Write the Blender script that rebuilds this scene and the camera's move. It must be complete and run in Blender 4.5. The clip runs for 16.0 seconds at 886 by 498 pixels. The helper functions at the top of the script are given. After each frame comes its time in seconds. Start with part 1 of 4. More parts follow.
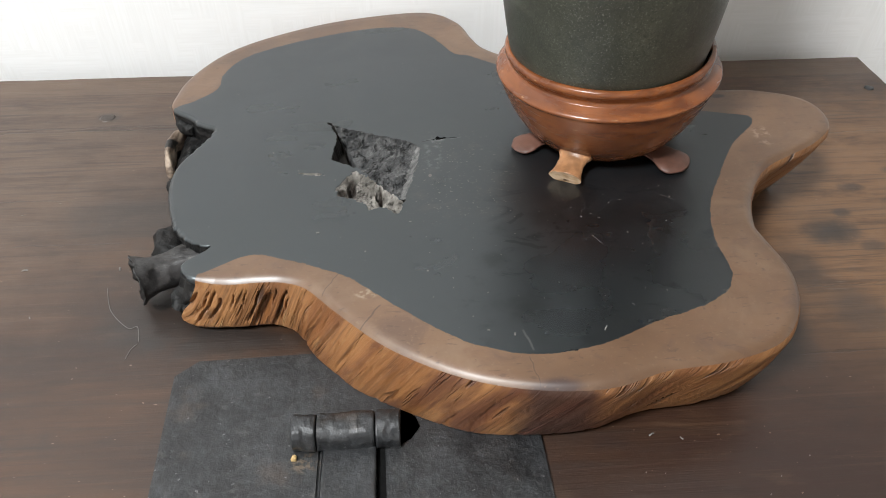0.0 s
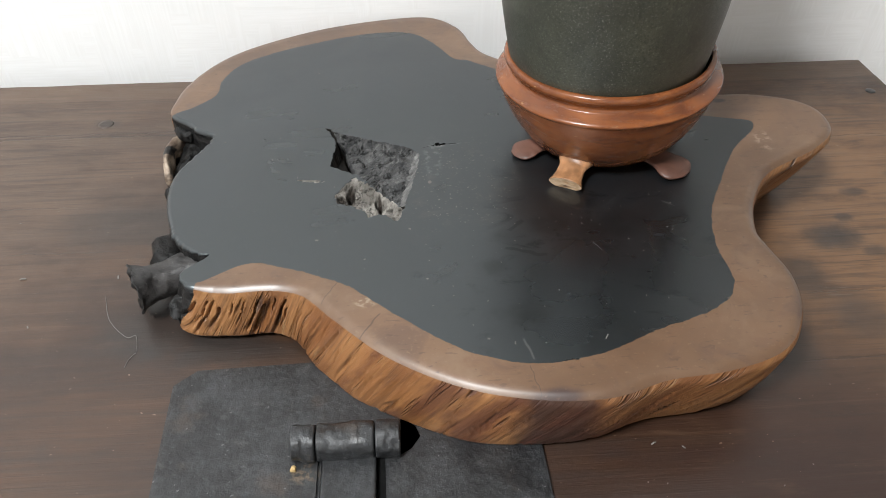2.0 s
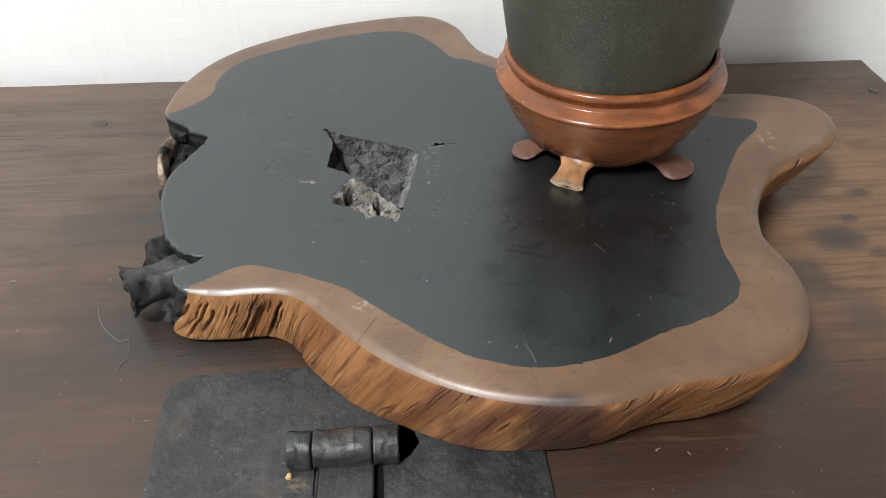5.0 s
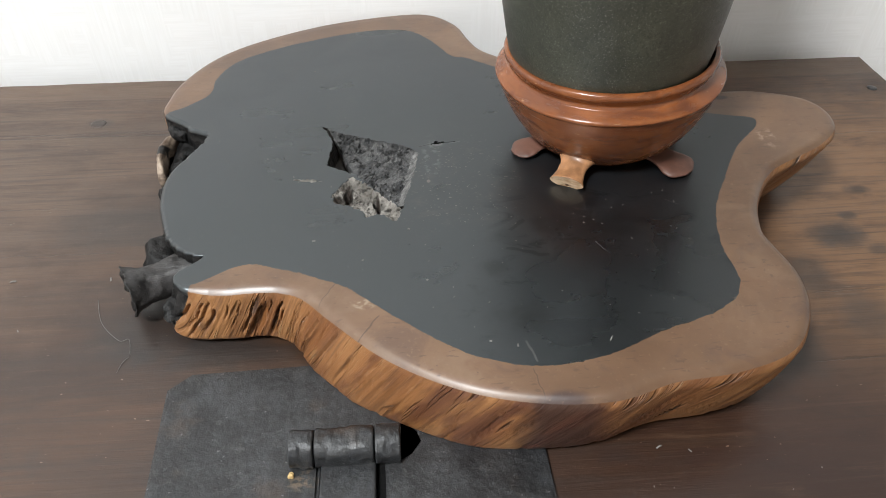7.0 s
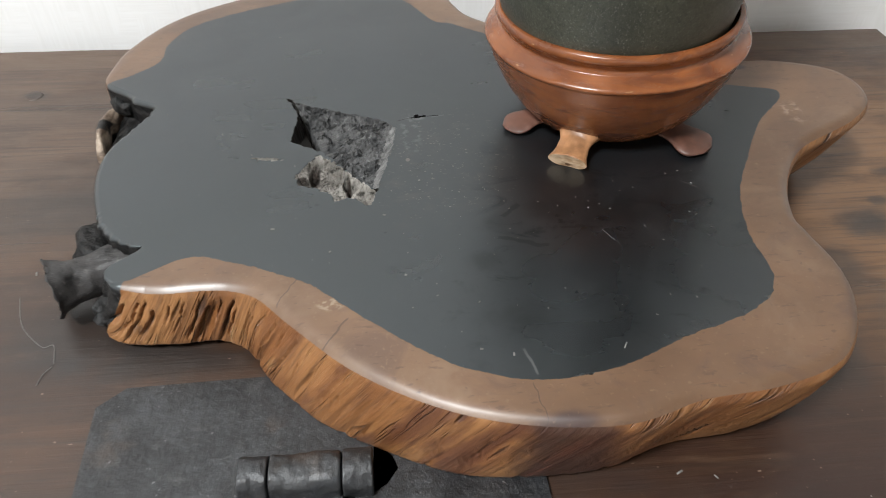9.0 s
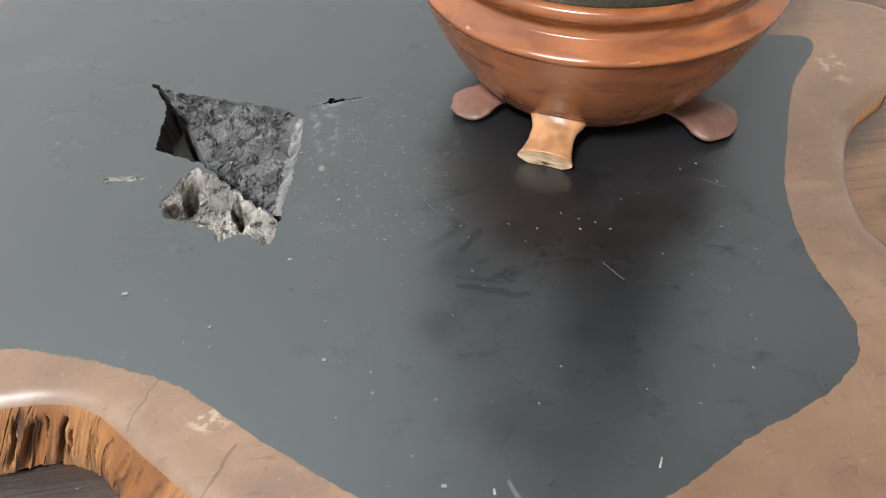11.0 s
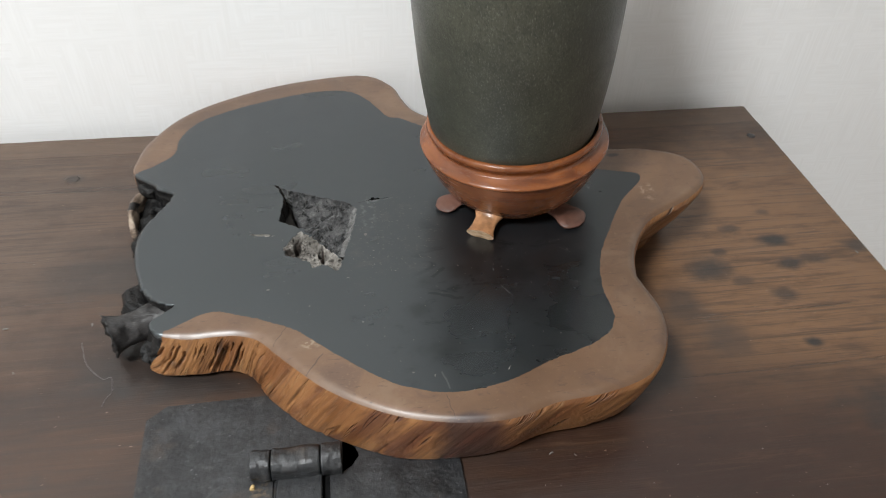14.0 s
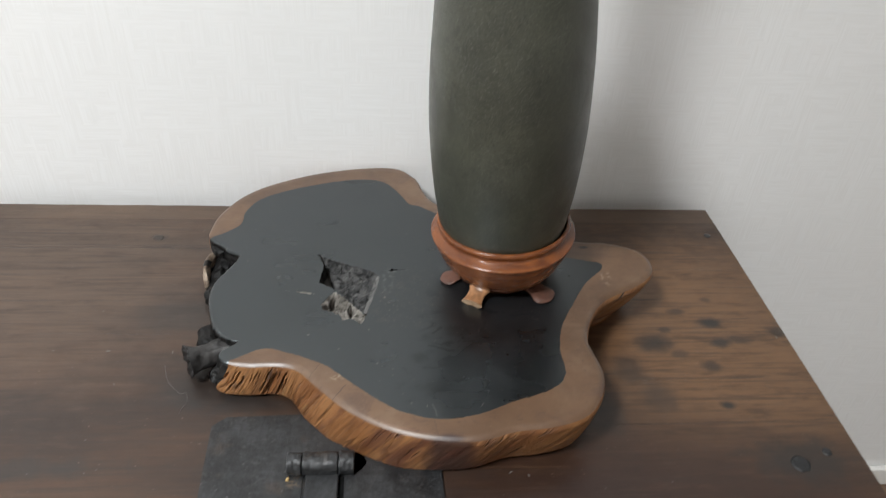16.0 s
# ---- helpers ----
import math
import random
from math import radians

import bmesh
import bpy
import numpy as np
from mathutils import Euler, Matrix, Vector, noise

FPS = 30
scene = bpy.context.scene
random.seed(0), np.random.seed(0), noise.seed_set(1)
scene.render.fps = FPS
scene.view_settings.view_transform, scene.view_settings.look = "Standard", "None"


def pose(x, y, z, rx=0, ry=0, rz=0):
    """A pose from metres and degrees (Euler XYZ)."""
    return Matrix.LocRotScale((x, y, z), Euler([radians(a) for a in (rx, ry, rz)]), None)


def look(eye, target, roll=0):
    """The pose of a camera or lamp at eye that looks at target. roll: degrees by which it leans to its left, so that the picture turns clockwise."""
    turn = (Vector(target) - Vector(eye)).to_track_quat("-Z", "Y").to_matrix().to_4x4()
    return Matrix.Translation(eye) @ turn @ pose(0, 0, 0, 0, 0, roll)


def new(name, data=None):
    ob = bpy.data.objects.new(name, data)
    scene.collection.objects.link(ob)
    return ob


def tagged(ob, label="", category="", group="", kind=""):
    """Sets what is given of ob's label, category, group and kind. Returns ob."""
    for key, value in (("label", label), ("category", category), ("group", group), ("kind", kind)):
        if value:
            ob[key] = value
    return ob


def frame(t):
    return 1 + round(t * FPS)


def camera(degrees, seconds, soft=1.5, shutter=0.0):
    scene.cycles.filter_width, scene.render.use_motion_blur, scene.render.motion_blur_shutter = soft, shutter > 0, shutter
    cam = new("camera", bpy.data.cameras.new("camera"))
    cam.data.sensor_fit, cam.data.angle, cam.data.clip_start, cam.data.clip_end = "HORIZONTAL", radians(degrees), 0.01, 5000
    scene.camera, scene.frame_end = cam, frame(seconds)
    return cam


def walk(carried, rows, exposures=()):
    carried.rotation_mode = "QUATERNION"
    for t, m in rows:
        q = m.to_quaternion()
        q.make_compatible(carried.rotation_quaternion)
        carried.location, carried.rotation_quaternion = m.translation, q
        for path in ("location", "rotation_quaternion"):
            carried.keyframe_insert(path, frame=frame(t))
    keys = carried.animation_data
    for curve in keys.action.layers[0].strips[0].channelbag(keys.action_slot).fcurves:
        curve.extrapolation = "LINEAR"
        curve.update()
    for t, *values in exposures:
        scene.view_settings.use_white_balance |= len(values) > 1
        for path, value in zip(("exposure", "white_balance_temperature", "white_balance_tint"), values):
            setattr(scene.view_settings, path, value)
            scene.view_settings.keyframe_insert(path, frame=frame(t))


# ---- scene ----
cam = camera(63.4, 16.0, soft=0.9, shutter=0.4)
EXPOSURES = [(0.0, 0.07), (8.2, 0.07), (10.3, 0.22), (11.0, 0.70), (12.0, 0.58), (12.5, 0.56), (13.0, -0.02), (13.5, -0.15), (14.5, -0.17), (15.0, -0.26), (16.0, -0.36)]
PATH = [
    (0, (0.01, -0.14, 0.301), (0.108, 1.345, -1.035), 0.2),
    (0.5, (0.01, -0.14, 0.301), (0.105, 1.347, -1.033), 0.3),
    (1, (0.01, -0.137, 0.299), (0.105, 1.352, -1.033), 0.2),
    (1.5, (0.01, -0.137, 0.299), (0.11, 1.349, -1.035), 0.1),
    (2, (0.011, -0.136, 0.302), (0.106, 1.352, -1.032), -0.1),
    (2.5, (0.01, -0.136, 0.3), (0.106, 1.355, -1.03), -0.0),
    (3, (0.008, -0.132, 0.296), (0.105, 1.357, -1.036), 0.0),
    (3.5, (0.01, -0.132, 0.297), (0.112, 1.356, -1.036), 0.1),
    (4, (0.01, -0.132, 0.296), (0.113, 1.36, -1.032), 0.1),
    (6.5, (0.011, -0.127, 0.297), (0.114, 1.361, -1.035), 0.0),
    (7, (0.009, -0.13, 0.297), (0.117, 1.357, -1.037), -0.0),
    (7.5, (0.011, -0.127, 0.294), (0.109, 1.36, -1.039), -0.3),
    (8, (0.011, -0.126, 0.289), (0.121, 1.363, -1.042), 0.1),
    (8.2, (0.012, -0.125, 0.287), (0.121, 1.364, -1.044), 0.2),
    (10.3, (0.013, 0.003, 0.211), (0.279, 1.388, -1.207), 2.6),
    (10.5, (0.017, 0.009, 0.21), (0.288, 1.388, -1.213), 2.2),
    (11, (0.03, 0.011, 0.217), (0.299, 1.335, -1.258), 1.2),
    (11.5, (0.021, -0.008, 0.207), (0.304, 1.306, -1.274), 2.3),
    (12, (0.026, -0.037, 0.234), (0.282, 1.27, -1.258), 1.8),
    (12.5, (0.03, -0.084, 0.284), (0.278, 1.258, -1.178), 1.1),
    (13, (0.031, -0.123, 0.327), (0.26, 1.324, -1.035), -0.3),
    (13.5, (0.03, -0.145, 0.34), (0.254, 1.343, -0.976), -0.3),
    (14, (0.024, -0.175, 0.369), (0.241, 1.313, -0.95), 1.5),
    (14.5, (0.002, -0.241, 0.43), (0.203, 1.292, -0.84), 2.3),
    (15, (-0.018, -0.283, 0.435), (0.169, 1.283, -0.794), 2.7),
    (15.5, (-0.011, -0.302, 0.438), (0.179, 1.281, -0.768), 3.2),
    (16, (0.027, -0.289, 0.473), (0.184, 1.31, -0.717), 3.6),
]
walk(cam, [(t, look(eye, target, roll)) for t, eye, target, roll in PATH], EXPOSURES)

# ---- light ----
world = bpy.data.worlds.new("sky")
scene.world = world
world.use_nodes = True
wn = world.node_tree.nodes
sky = wn.new("ShaderNodeTexSky")
sky.sky_type, sky.sun_disc = "NISHITA", False
sky.sun_elevation, sky.sun_rotation = radians(40), radians(150)
world.node_tree.links.new(sky.outputs["Color"], wn["Background"].inputs["Color"])
wn["Background"].inputs["Strength"].default_value = 0.1

# the room: chest top is z = 0, the floor FLOOR below it
FLOOR, CEIL = -0.605, 1.80
WEST, EAST, SOUTH, NORTH = -2.2, 2.1, -2.9, 0.460
WIN_X0, WIN_X1, WIN_Z0, WIN_Z1 = -1.5, 0.7, 0.25, 1.45


def area_lamp(name, at, target, sx, sy, watts, colour):
    lamp = bpy.data.lights.new(name, "AREA")
    lamp.shape, lamp.size, lamp.size_y, lamp.energy, lamp.color = "RECTANGLE", sx, sy, watts, colour
    ob = new(name, lamp)
    ob.matrix_world = look(at, target)
    return ob


# unseen front lamp, added as soft warm fill; no such source is known
area_lamp("front_fill_light", ((WIN_X0 + WIN_X1) / 2, SOUTH + 0.03, (WIN_Z0 + WIN_Z1) / 2), ((WIN_X0 + WIN_X1) / 2, 0.0, (WIN_Z0 + WIN_Z1) / 2), 2.1, 1.1, 5.0, (1.0, 0.90, 0.78))
area_lamp("ceiling_lamp_light", (-0.84, -0.74, 1.77), (-0.84, -0.74, 0.0), 0.40, 0.40, 82, (0.95, 0.985, 1.0))


# ---- materials ----
class Mat:
    """A node material with short helpers."""

    def __init__(self, name):
        self.m = bpy.data.materials.new(name)
        self.m.use_nodes = True
        self.t = self.m.node_tree
        self.b = self.t.nodes["Principled BSDF"]
        self.pos = self.node("ShaderNodeTexCoord").outputs["Object"]

    def node(self, kind, **ins):
        n = self.t.nodes.new(kind)
        for k, v in ins.items():
            self.put(n, k.replace("_", " "), v)
        return n

    def put(self, n, key, v):
        sock = n.inputs[int(key)] if key.isdigit() else n.inputs[key]
        if isinstance(v, bpy.types.NodeSocket):
            self.t.links.new(v, sock)
        else:
            sock.default_value = v

    def uv(self):
        return self.node("ShaderNodeUVMap").outputs["UV"]

    def scaled(self, vec, scale, rot=(0, 0, 0)):
        n = self.node("ShaderNodeMapping", Vector=vec, Scale=scale, Rotation=rot)
        return n.outputs["Vector"]

    def noise(self, vec, scale, detail=4.0, rough=0.55, distort=0.0):
        n = self.node("ShaderNodeTexNoise", Vector=vec, Scale=scale, Detail=detail, Roughness=rough, Distortion=distort)
        return n.outputs["Fac"]

    def voronoi(self, vec, scale):
        return self.node("ShaderNodeTexVoronoi", Vector=vec, Scale=scale).outputs["Distance"]

    def ramp(self, fac, lo, hi, a=0.0, b=1.0):
        n = self.node("ShaderNodeMapRange")
        n.interpolation_type = "SMOOTHSTEP"
        for k, v in zip(("Value", "From Min", "From Max", "To Min", "To Max"), (fac, lo, hi, a, b)):
            self.put(n, k, v)
        return n.outputs["Result"]

    def math(self, op, a, b=0.0):
        n = self.node("ShaderNodeMath")
        n.operation = op
        self.put(n, "0", a), self.put(n, "1", b)
        return n.outputs[0]

    def mix(self, fac, a, b):
        n = self.node("ShaderNodeMix")
        n.data_type = "RGBA"
        for key, v in ((0, fac), (6, a), (7, b)):
            if not isinstance(v, bpy.types.NodeSocket) and key and len(v) == 3:
                v = (*v, 1)
            self.put(n, str(key), v)
        return n.outputs[2]

    def blob(self, x, y, rx, ry, lo=0.6, hi=1.1, wob=0.35):
        """1 inside an uneven patch round (x, y), 0 outside."""
        d = self.node("ShaderNodeVectorMath")
        d.operation = "SUBTRACT"
        self.put(d, "0", self.pos), self.put(d, "1", (x, y, 0))
        sc = self.node("ShaderNodeVectorMath")
        sc.operation = "MULTIPLY"
        self.put(sc, "0", d.outputs[0]), self.put(sc, "1", (1 / rx, 1 / ry, 0))
        ln = self.node("ShaderNodeVectorMath")
        ln.operation = "LENGTH"
        self.put(ln, "0", sc.outputs[0])
        w = self.noise(self.pos, 55, 3)
        v = self.math("ADD", ln.outputs["Value"], self.math("MULTIPLY", self.math("SUBTRACT", w, 0.5), wob * 2))
        return self.ramp(v, lo, hi, 1.0, 0.0)

    def stroke(self, x0, y0, x1, y1, w, wob=0.002):
        """1 along a thin uneven line from one place to another, 0 off it."""
        ln, ang = math.hypot(x1 - x0, y1 - y0), math.atan2(y1 - y0, x1 - x0)
        wig = self.node("ShaderNodeTexNoise", Vector=self.pos, Scale=130.0, Detail=3.0).outputs["Color"]
        sub = self.node("ShaderNodeVectorMath")
        sub.operation = "MULTIPLY_ADD"
        self.put(sub, "0", wig), self.put(sub, "1", (wob, wob, 0)), self.put(sub, "2", self.pos)
        q = self.node("ShaderNodeMapping", Vector=sub.outputs[0], Location=((x0 + x1) / 2 + wob / 2, (y0 + y1) / 2 + wob / 2, 0), Rotation=(0, 0, ang))
        q.vector_type = "TEXTURE"
        xyz = self.node("ShaderNodeSeparateXYZ", Vector=q.outputs[0])
        across = self.ramp(self.math("ABSOLUTE", xyz.outputs[1]), w * 0.4, w, 1.0, 0.0)
        return self.math("MULTIPLY", across, self.ramp(self.math("ABSOLUTE", xyz.outputs[0]), ln * 0.42, ln * 0.5, 1.0, 0.0))

    def bump(self, height, distance, strength=1.0, normal=None):
        n = self.node("ShaderNodeBump", Height=height, Distance=distance, Strength=strength)
        if normal is not None:
            self.put(n, "Normal", normal)
        return n.outputs["Normal"]

    def done(self, colour=None, rough=None, normal=None, **more):
        for key, v in (("Base Color", colour), ("Roughness", rough), ("Normal", normal)):
            if v is not None:
                if key == "Base Color" and not isinstance(v, bpy.types.NodeSocket) and len(v) == 3:
                    v = (*v, 1)
                self.put(self.b, key, v)
        for k, v in more.items():
            self.put(self.b, k.replace("_", " "), v)
        return self.m


def make_heartwood():
    m = Mat("heartwood")
    p = m.pos
    haze = m.ramp(m.noise(p, 9, 5), 0.35, 0.7)
    streak = m.noise(m.scaled(p, (14, 70, 10)), 1.0, 4)
    colour = m.mix(haze, (0.0025, 0.0028, 0.0034), (0.0055, 0.006, 0.0072))
    brown = m.ramp(m.noise(p, 22, 3), 0.56, 0.75, 0.0, 0.3)
    colour = m.mix(brown, colour, (0.009, 0.0075, 0.007))
    film = m.ramp(m.noise(p, 17, 4, 0.5, 0.6), 0.3, 0.8, 0, 0.75)
    colour = m.mix(film, colour, (0.0070, 0.0076, 0.0086))
    near = m.blob(0.042, 0.212, 0.05, 0.05, 0.4, 1.3, 0.6)
    scuff = m.ramp(m.noise(m.scaled(p, (420, 760, 100), (0, 0, 0.3)), 1.0, 3), 0.62, 0.72)
    colour = m.mix(m.math("MULTIPLY", scuff, m.math("MULTIPLY", near, 0.5)), colour, (0.17, 0.14, 0.115))
    tan = m.ramp(m.noise(m.scaled(p, (1, 1.8, 1)), 70, 4, 0.6, 0.6), 0.52, 0.72)
    colour = m.mix(m.math("MULTIPLY", tan, m.math("MULTIPLY", near, 0.16)), colour, (0.085, 0.065, 0.052))
    chalk = m.blob(0.028, 0.238, 0.006, 0.022, 0.4, 1.3)
    colour = m.mix(m.math("MULTIPLY", chalk, m.ramp(m.noise(p, 260, 3), 0.5, 0.66, 0, 0.3)), colour, (0.19, 0.19, 0.185))
    ring = m.blob(0.0254, 0.2142, 0.0014, 0.0019, 0.6, 1.0, 0.2)
    colour = m.mix(m.math("MULTIPLY", ring, 0.6), colour, (0.17, 0.13, 0.11))
    colour = m.mix(m.math("MULTIPLY", m.blob(0.0335, 0.2518, 0.0035, 0.0018, 0.3, 1.2, 0.7), 0.5), colour, (0.15, 0.145, 0.14))
    stain = m.blob(0.0151, 0.1605, 0.006, 0.0035, 0.4, 1.2)
    colour = m.mix(m.math("MULTIPLY", stain, 0.8), colour, (0.006, 0.006, 0.007))
    dust = m.ramp(m.noise(p, 640, 2), 0.73, 0.79)
    patch = m.ramp(m.noise(p, 26, 2), 0.45, 0.6)
    colour = m.mix(m.math("MULTIPLY", dust, m.math("MULTIPLY", patch, 0.5)), colour, (0.30, 0.29, 0.28))
    for x0, y0, x1, y1, w in ((0.0665, 0.072, 0.063, 0.086, 0.0007), (0.155, 0.178, 0.162, 0.172, 0.0004), (0.108, 0.152, 0.114, 0.140, 0.0003), (0.021, 0.251, 0.031, 0.254, 0.0005), (0.040, 0.252, 0.048, 0.253, 0.0005)):
        colour = m.mix(m.math("MULTIPLY", m.stroke(x0, y0, x1, y1, w), 0.3), colour, (0.17, 0.165, 0.16))
    matte = m.math("MULTIPLY", m.ramp(m.noise(m.scaled(p, (1, 1.6, 1)), 42, 6, 0.65, 1.0), 0.48, 0.70), m.blob(0.105, 0.140, 0.085, 0.08, 0.3, 1.3, 0.7))
    matte = m.math("MULTIPLY", matte, 0.55)
    for x0, y0, x1, y1, w in ((0.021, 0.2510, 0.032, 0.2535, 0.0004), (0.037, 0.2535, 0.045, 0.2530, 0.0004)):
        matte = m.math("MAXIMUM", matte, m.stroke(x0, y0, x1, y1, w))
    for x, y, q in ((-0.020, 0.184, 0.0016), (0.0887, 0.1674, 0.014), (0.0608, 0.1601, 0.009), (0.0538, 0.1351, 0.010), (0.1238, 0.1631, 0.022), (0.0661, 0.100, 0.016)):
        colour = m.mix(m.math("MULTIPLY", m.blob(x, y, q, q * 0.8, 0.5, 1.1), 0.8), colour, (0.003, 0.003, 0.0035))
        matte = m.math("MAXIMUM", matte, m.math("MULTIPLY", m.blob(x, y, q, q * 0.8, 0.0, 1.4, 1.3), 0.32))
    for x0, y0, x1, y1, w in ((0.062, 0.150, 0.085, 0.141, 0.0012), (0.090, 0.152, 0.112, 0.150, 0.0009), (0.066, 0.163, 0.076, 0.172, 0.0014)):
        colour = m.mix(m.math("MULTIPLY", m.stroke(x0, y0, x1, y1, w), 0.8), colour, (0.003, 0.003, 0.003))
        matte = m.math("MAXIMUM", matte, m.math("MULTIPLY", m.stroke(x0, y0, x1, y1, w * 1.6, 0.006), 0.35))
    rub = m.ramp(m.noise(m.scaled(p, (1, 1, 1)), 30, 5, 0.6, 0.8), 0.28, 0.78)
    worn = m.blob(0.105, 0.140, 0.075, 0.07, 0.3, 1.3, 0.7)
    cloud = m.math("MULTIPLY", worn, m.ramp(m.noise(m.scaled(p, (1, 1.7, 1), (0, 0, 0.5)), 34, 6, 0.65, 1.2), 0.48, 0.75, 0, 0.7))
    colour = m.mix(cloud, colour, (0.010, 0.0105, 0.0115))
    r = m.math("ADD", m.ramp(film, 0, 0.75, 0.25, 0.34), m.math("MULTIPLY", streak, 0.05))
    r = m.math("SUBTRACT", r, m.math("MULTIPLY", m.math("MULTIPLY", worn, rub), 0.02))
    n = m.bump(m.noise(p, 14, 3), 0.0006, 0.5)
    n = m.bump(m.noise(p, 900, 2), 0.00003, 0.3, n)
    return m.done(colour, r, n, IOR=1.88, Specular_Tint=(0.88, 0.965, 1.0, 1.0), Specular_IOR_Level=m.ramp(matte, 0, 1, 0.5, 0.06))


def make_sapwood():
    m = Mat("sapwood_top")
    p = m.pos
    big = m.noise(p, 13, 4, 0.6, 0.4)
    fine = m.noise(m.scaled(p, (60, 190, 60), (0, 0, 0.4)), 1.0, 4)
    colour = m.mix(m.ramp(big, 0.3, 0.7), (0.084, 0.044, 0.023), (0.150, 0.084, 0.046))
    colour = m.mix(m.ramp(fine, 0.45, 0.75, 0, 0.5), colour, (0.115, 0.058, 0.032))
    dark = m.ramp(m.noise(p, 36, 5, 0.6, 0.8), 0.52, 0.72, 0, 0.55)
    colour = m.mix(dark, colour, (0.070, 0.038, 0.027))
    worn = m.ramp(m.noise(p, 21, 5, 0.65, 0.5), 0.50, 0.70, 0, 0.45)
    colour = m.mix(worn, colour, (0.19, 0.125, 0.080))
    spot = m.ramp(m.noise(p, 210, 3, 0.6), 0.66, 0.74, 0, 0.5)
    colour = m.mix(spot, colour, (0.055, 0.03, 0.02))
    colour = m.mix(m.blob(0.073, 0.051, 0.014, 0.006, 0.4, 1.2, 0.6), colour, (0.045, 0.023, 0.018))
    colour = m.mix(m.math("MULTIPLY", m.blob(0.223, 0.277, 0.006, 0.003, 0.5, 1.1, 0.6), 0.9), colour, (0.012, 0.008, 0.006))
    colour = m.mix(m.math("MULTIPLY", m.blob(0.234, 0.228, 0.006, 0.012, 0.4, 1.2, 0.8), m.ramp(m.noise(p, 300, 3), 0.5, 0.62, 0, 0.6)), colour, (0.30, 0.22, 0.16))
    pale = m.blob(-0.012, 0.118, 0.007, 0.004, 0.5, 1.1)
    colour = m.mix(m.math("MULTIPLY", pale, m.ramp(m.noise(p, 420, 2), 0.45, 0.6, 0, 0.6)), colour, (0.30, 0.24, 0.17))
    pore = m.ramp(m.noise(m.scaled(p, (120, 420, 100), (0, 0, 0.4)), 1.0, 3, 0.6), 0.60, 0.70, 0, 0.45)
    colour = m.mix(pore, colour, (0.05, 0.026, 0.016))
    grime = m.ramp(m.noise(p, 520, 3), 0.6, 0.8, 0, 0.4)
    colour = m.mix(grime, colour, (0.22, 0.150, 0.092))
    for x0, y0, x1, y1, w in ((-0.004, 0.110, -0.016, 0.094, 0.0006), (-0.026, 0.135, -0.036, 0.120, 0.0004), (0.064, 0.070, 0.066, 0.050, 0.0003)):
        colour = m.mix(m.math("MULTIPLY", m.stroke(x0, y0, x1, y1, w, 0.005), 0.6), colour, (0.035, 0.018, 0.012))
    n = m.bump(fine, 0.0002, 0.5)
    return m.done(colour, m.ramp(big, 0.3, 0.7, 0.38, 0.50), n, Coat_Weight=0.4, Coat_Roughness=0.33)


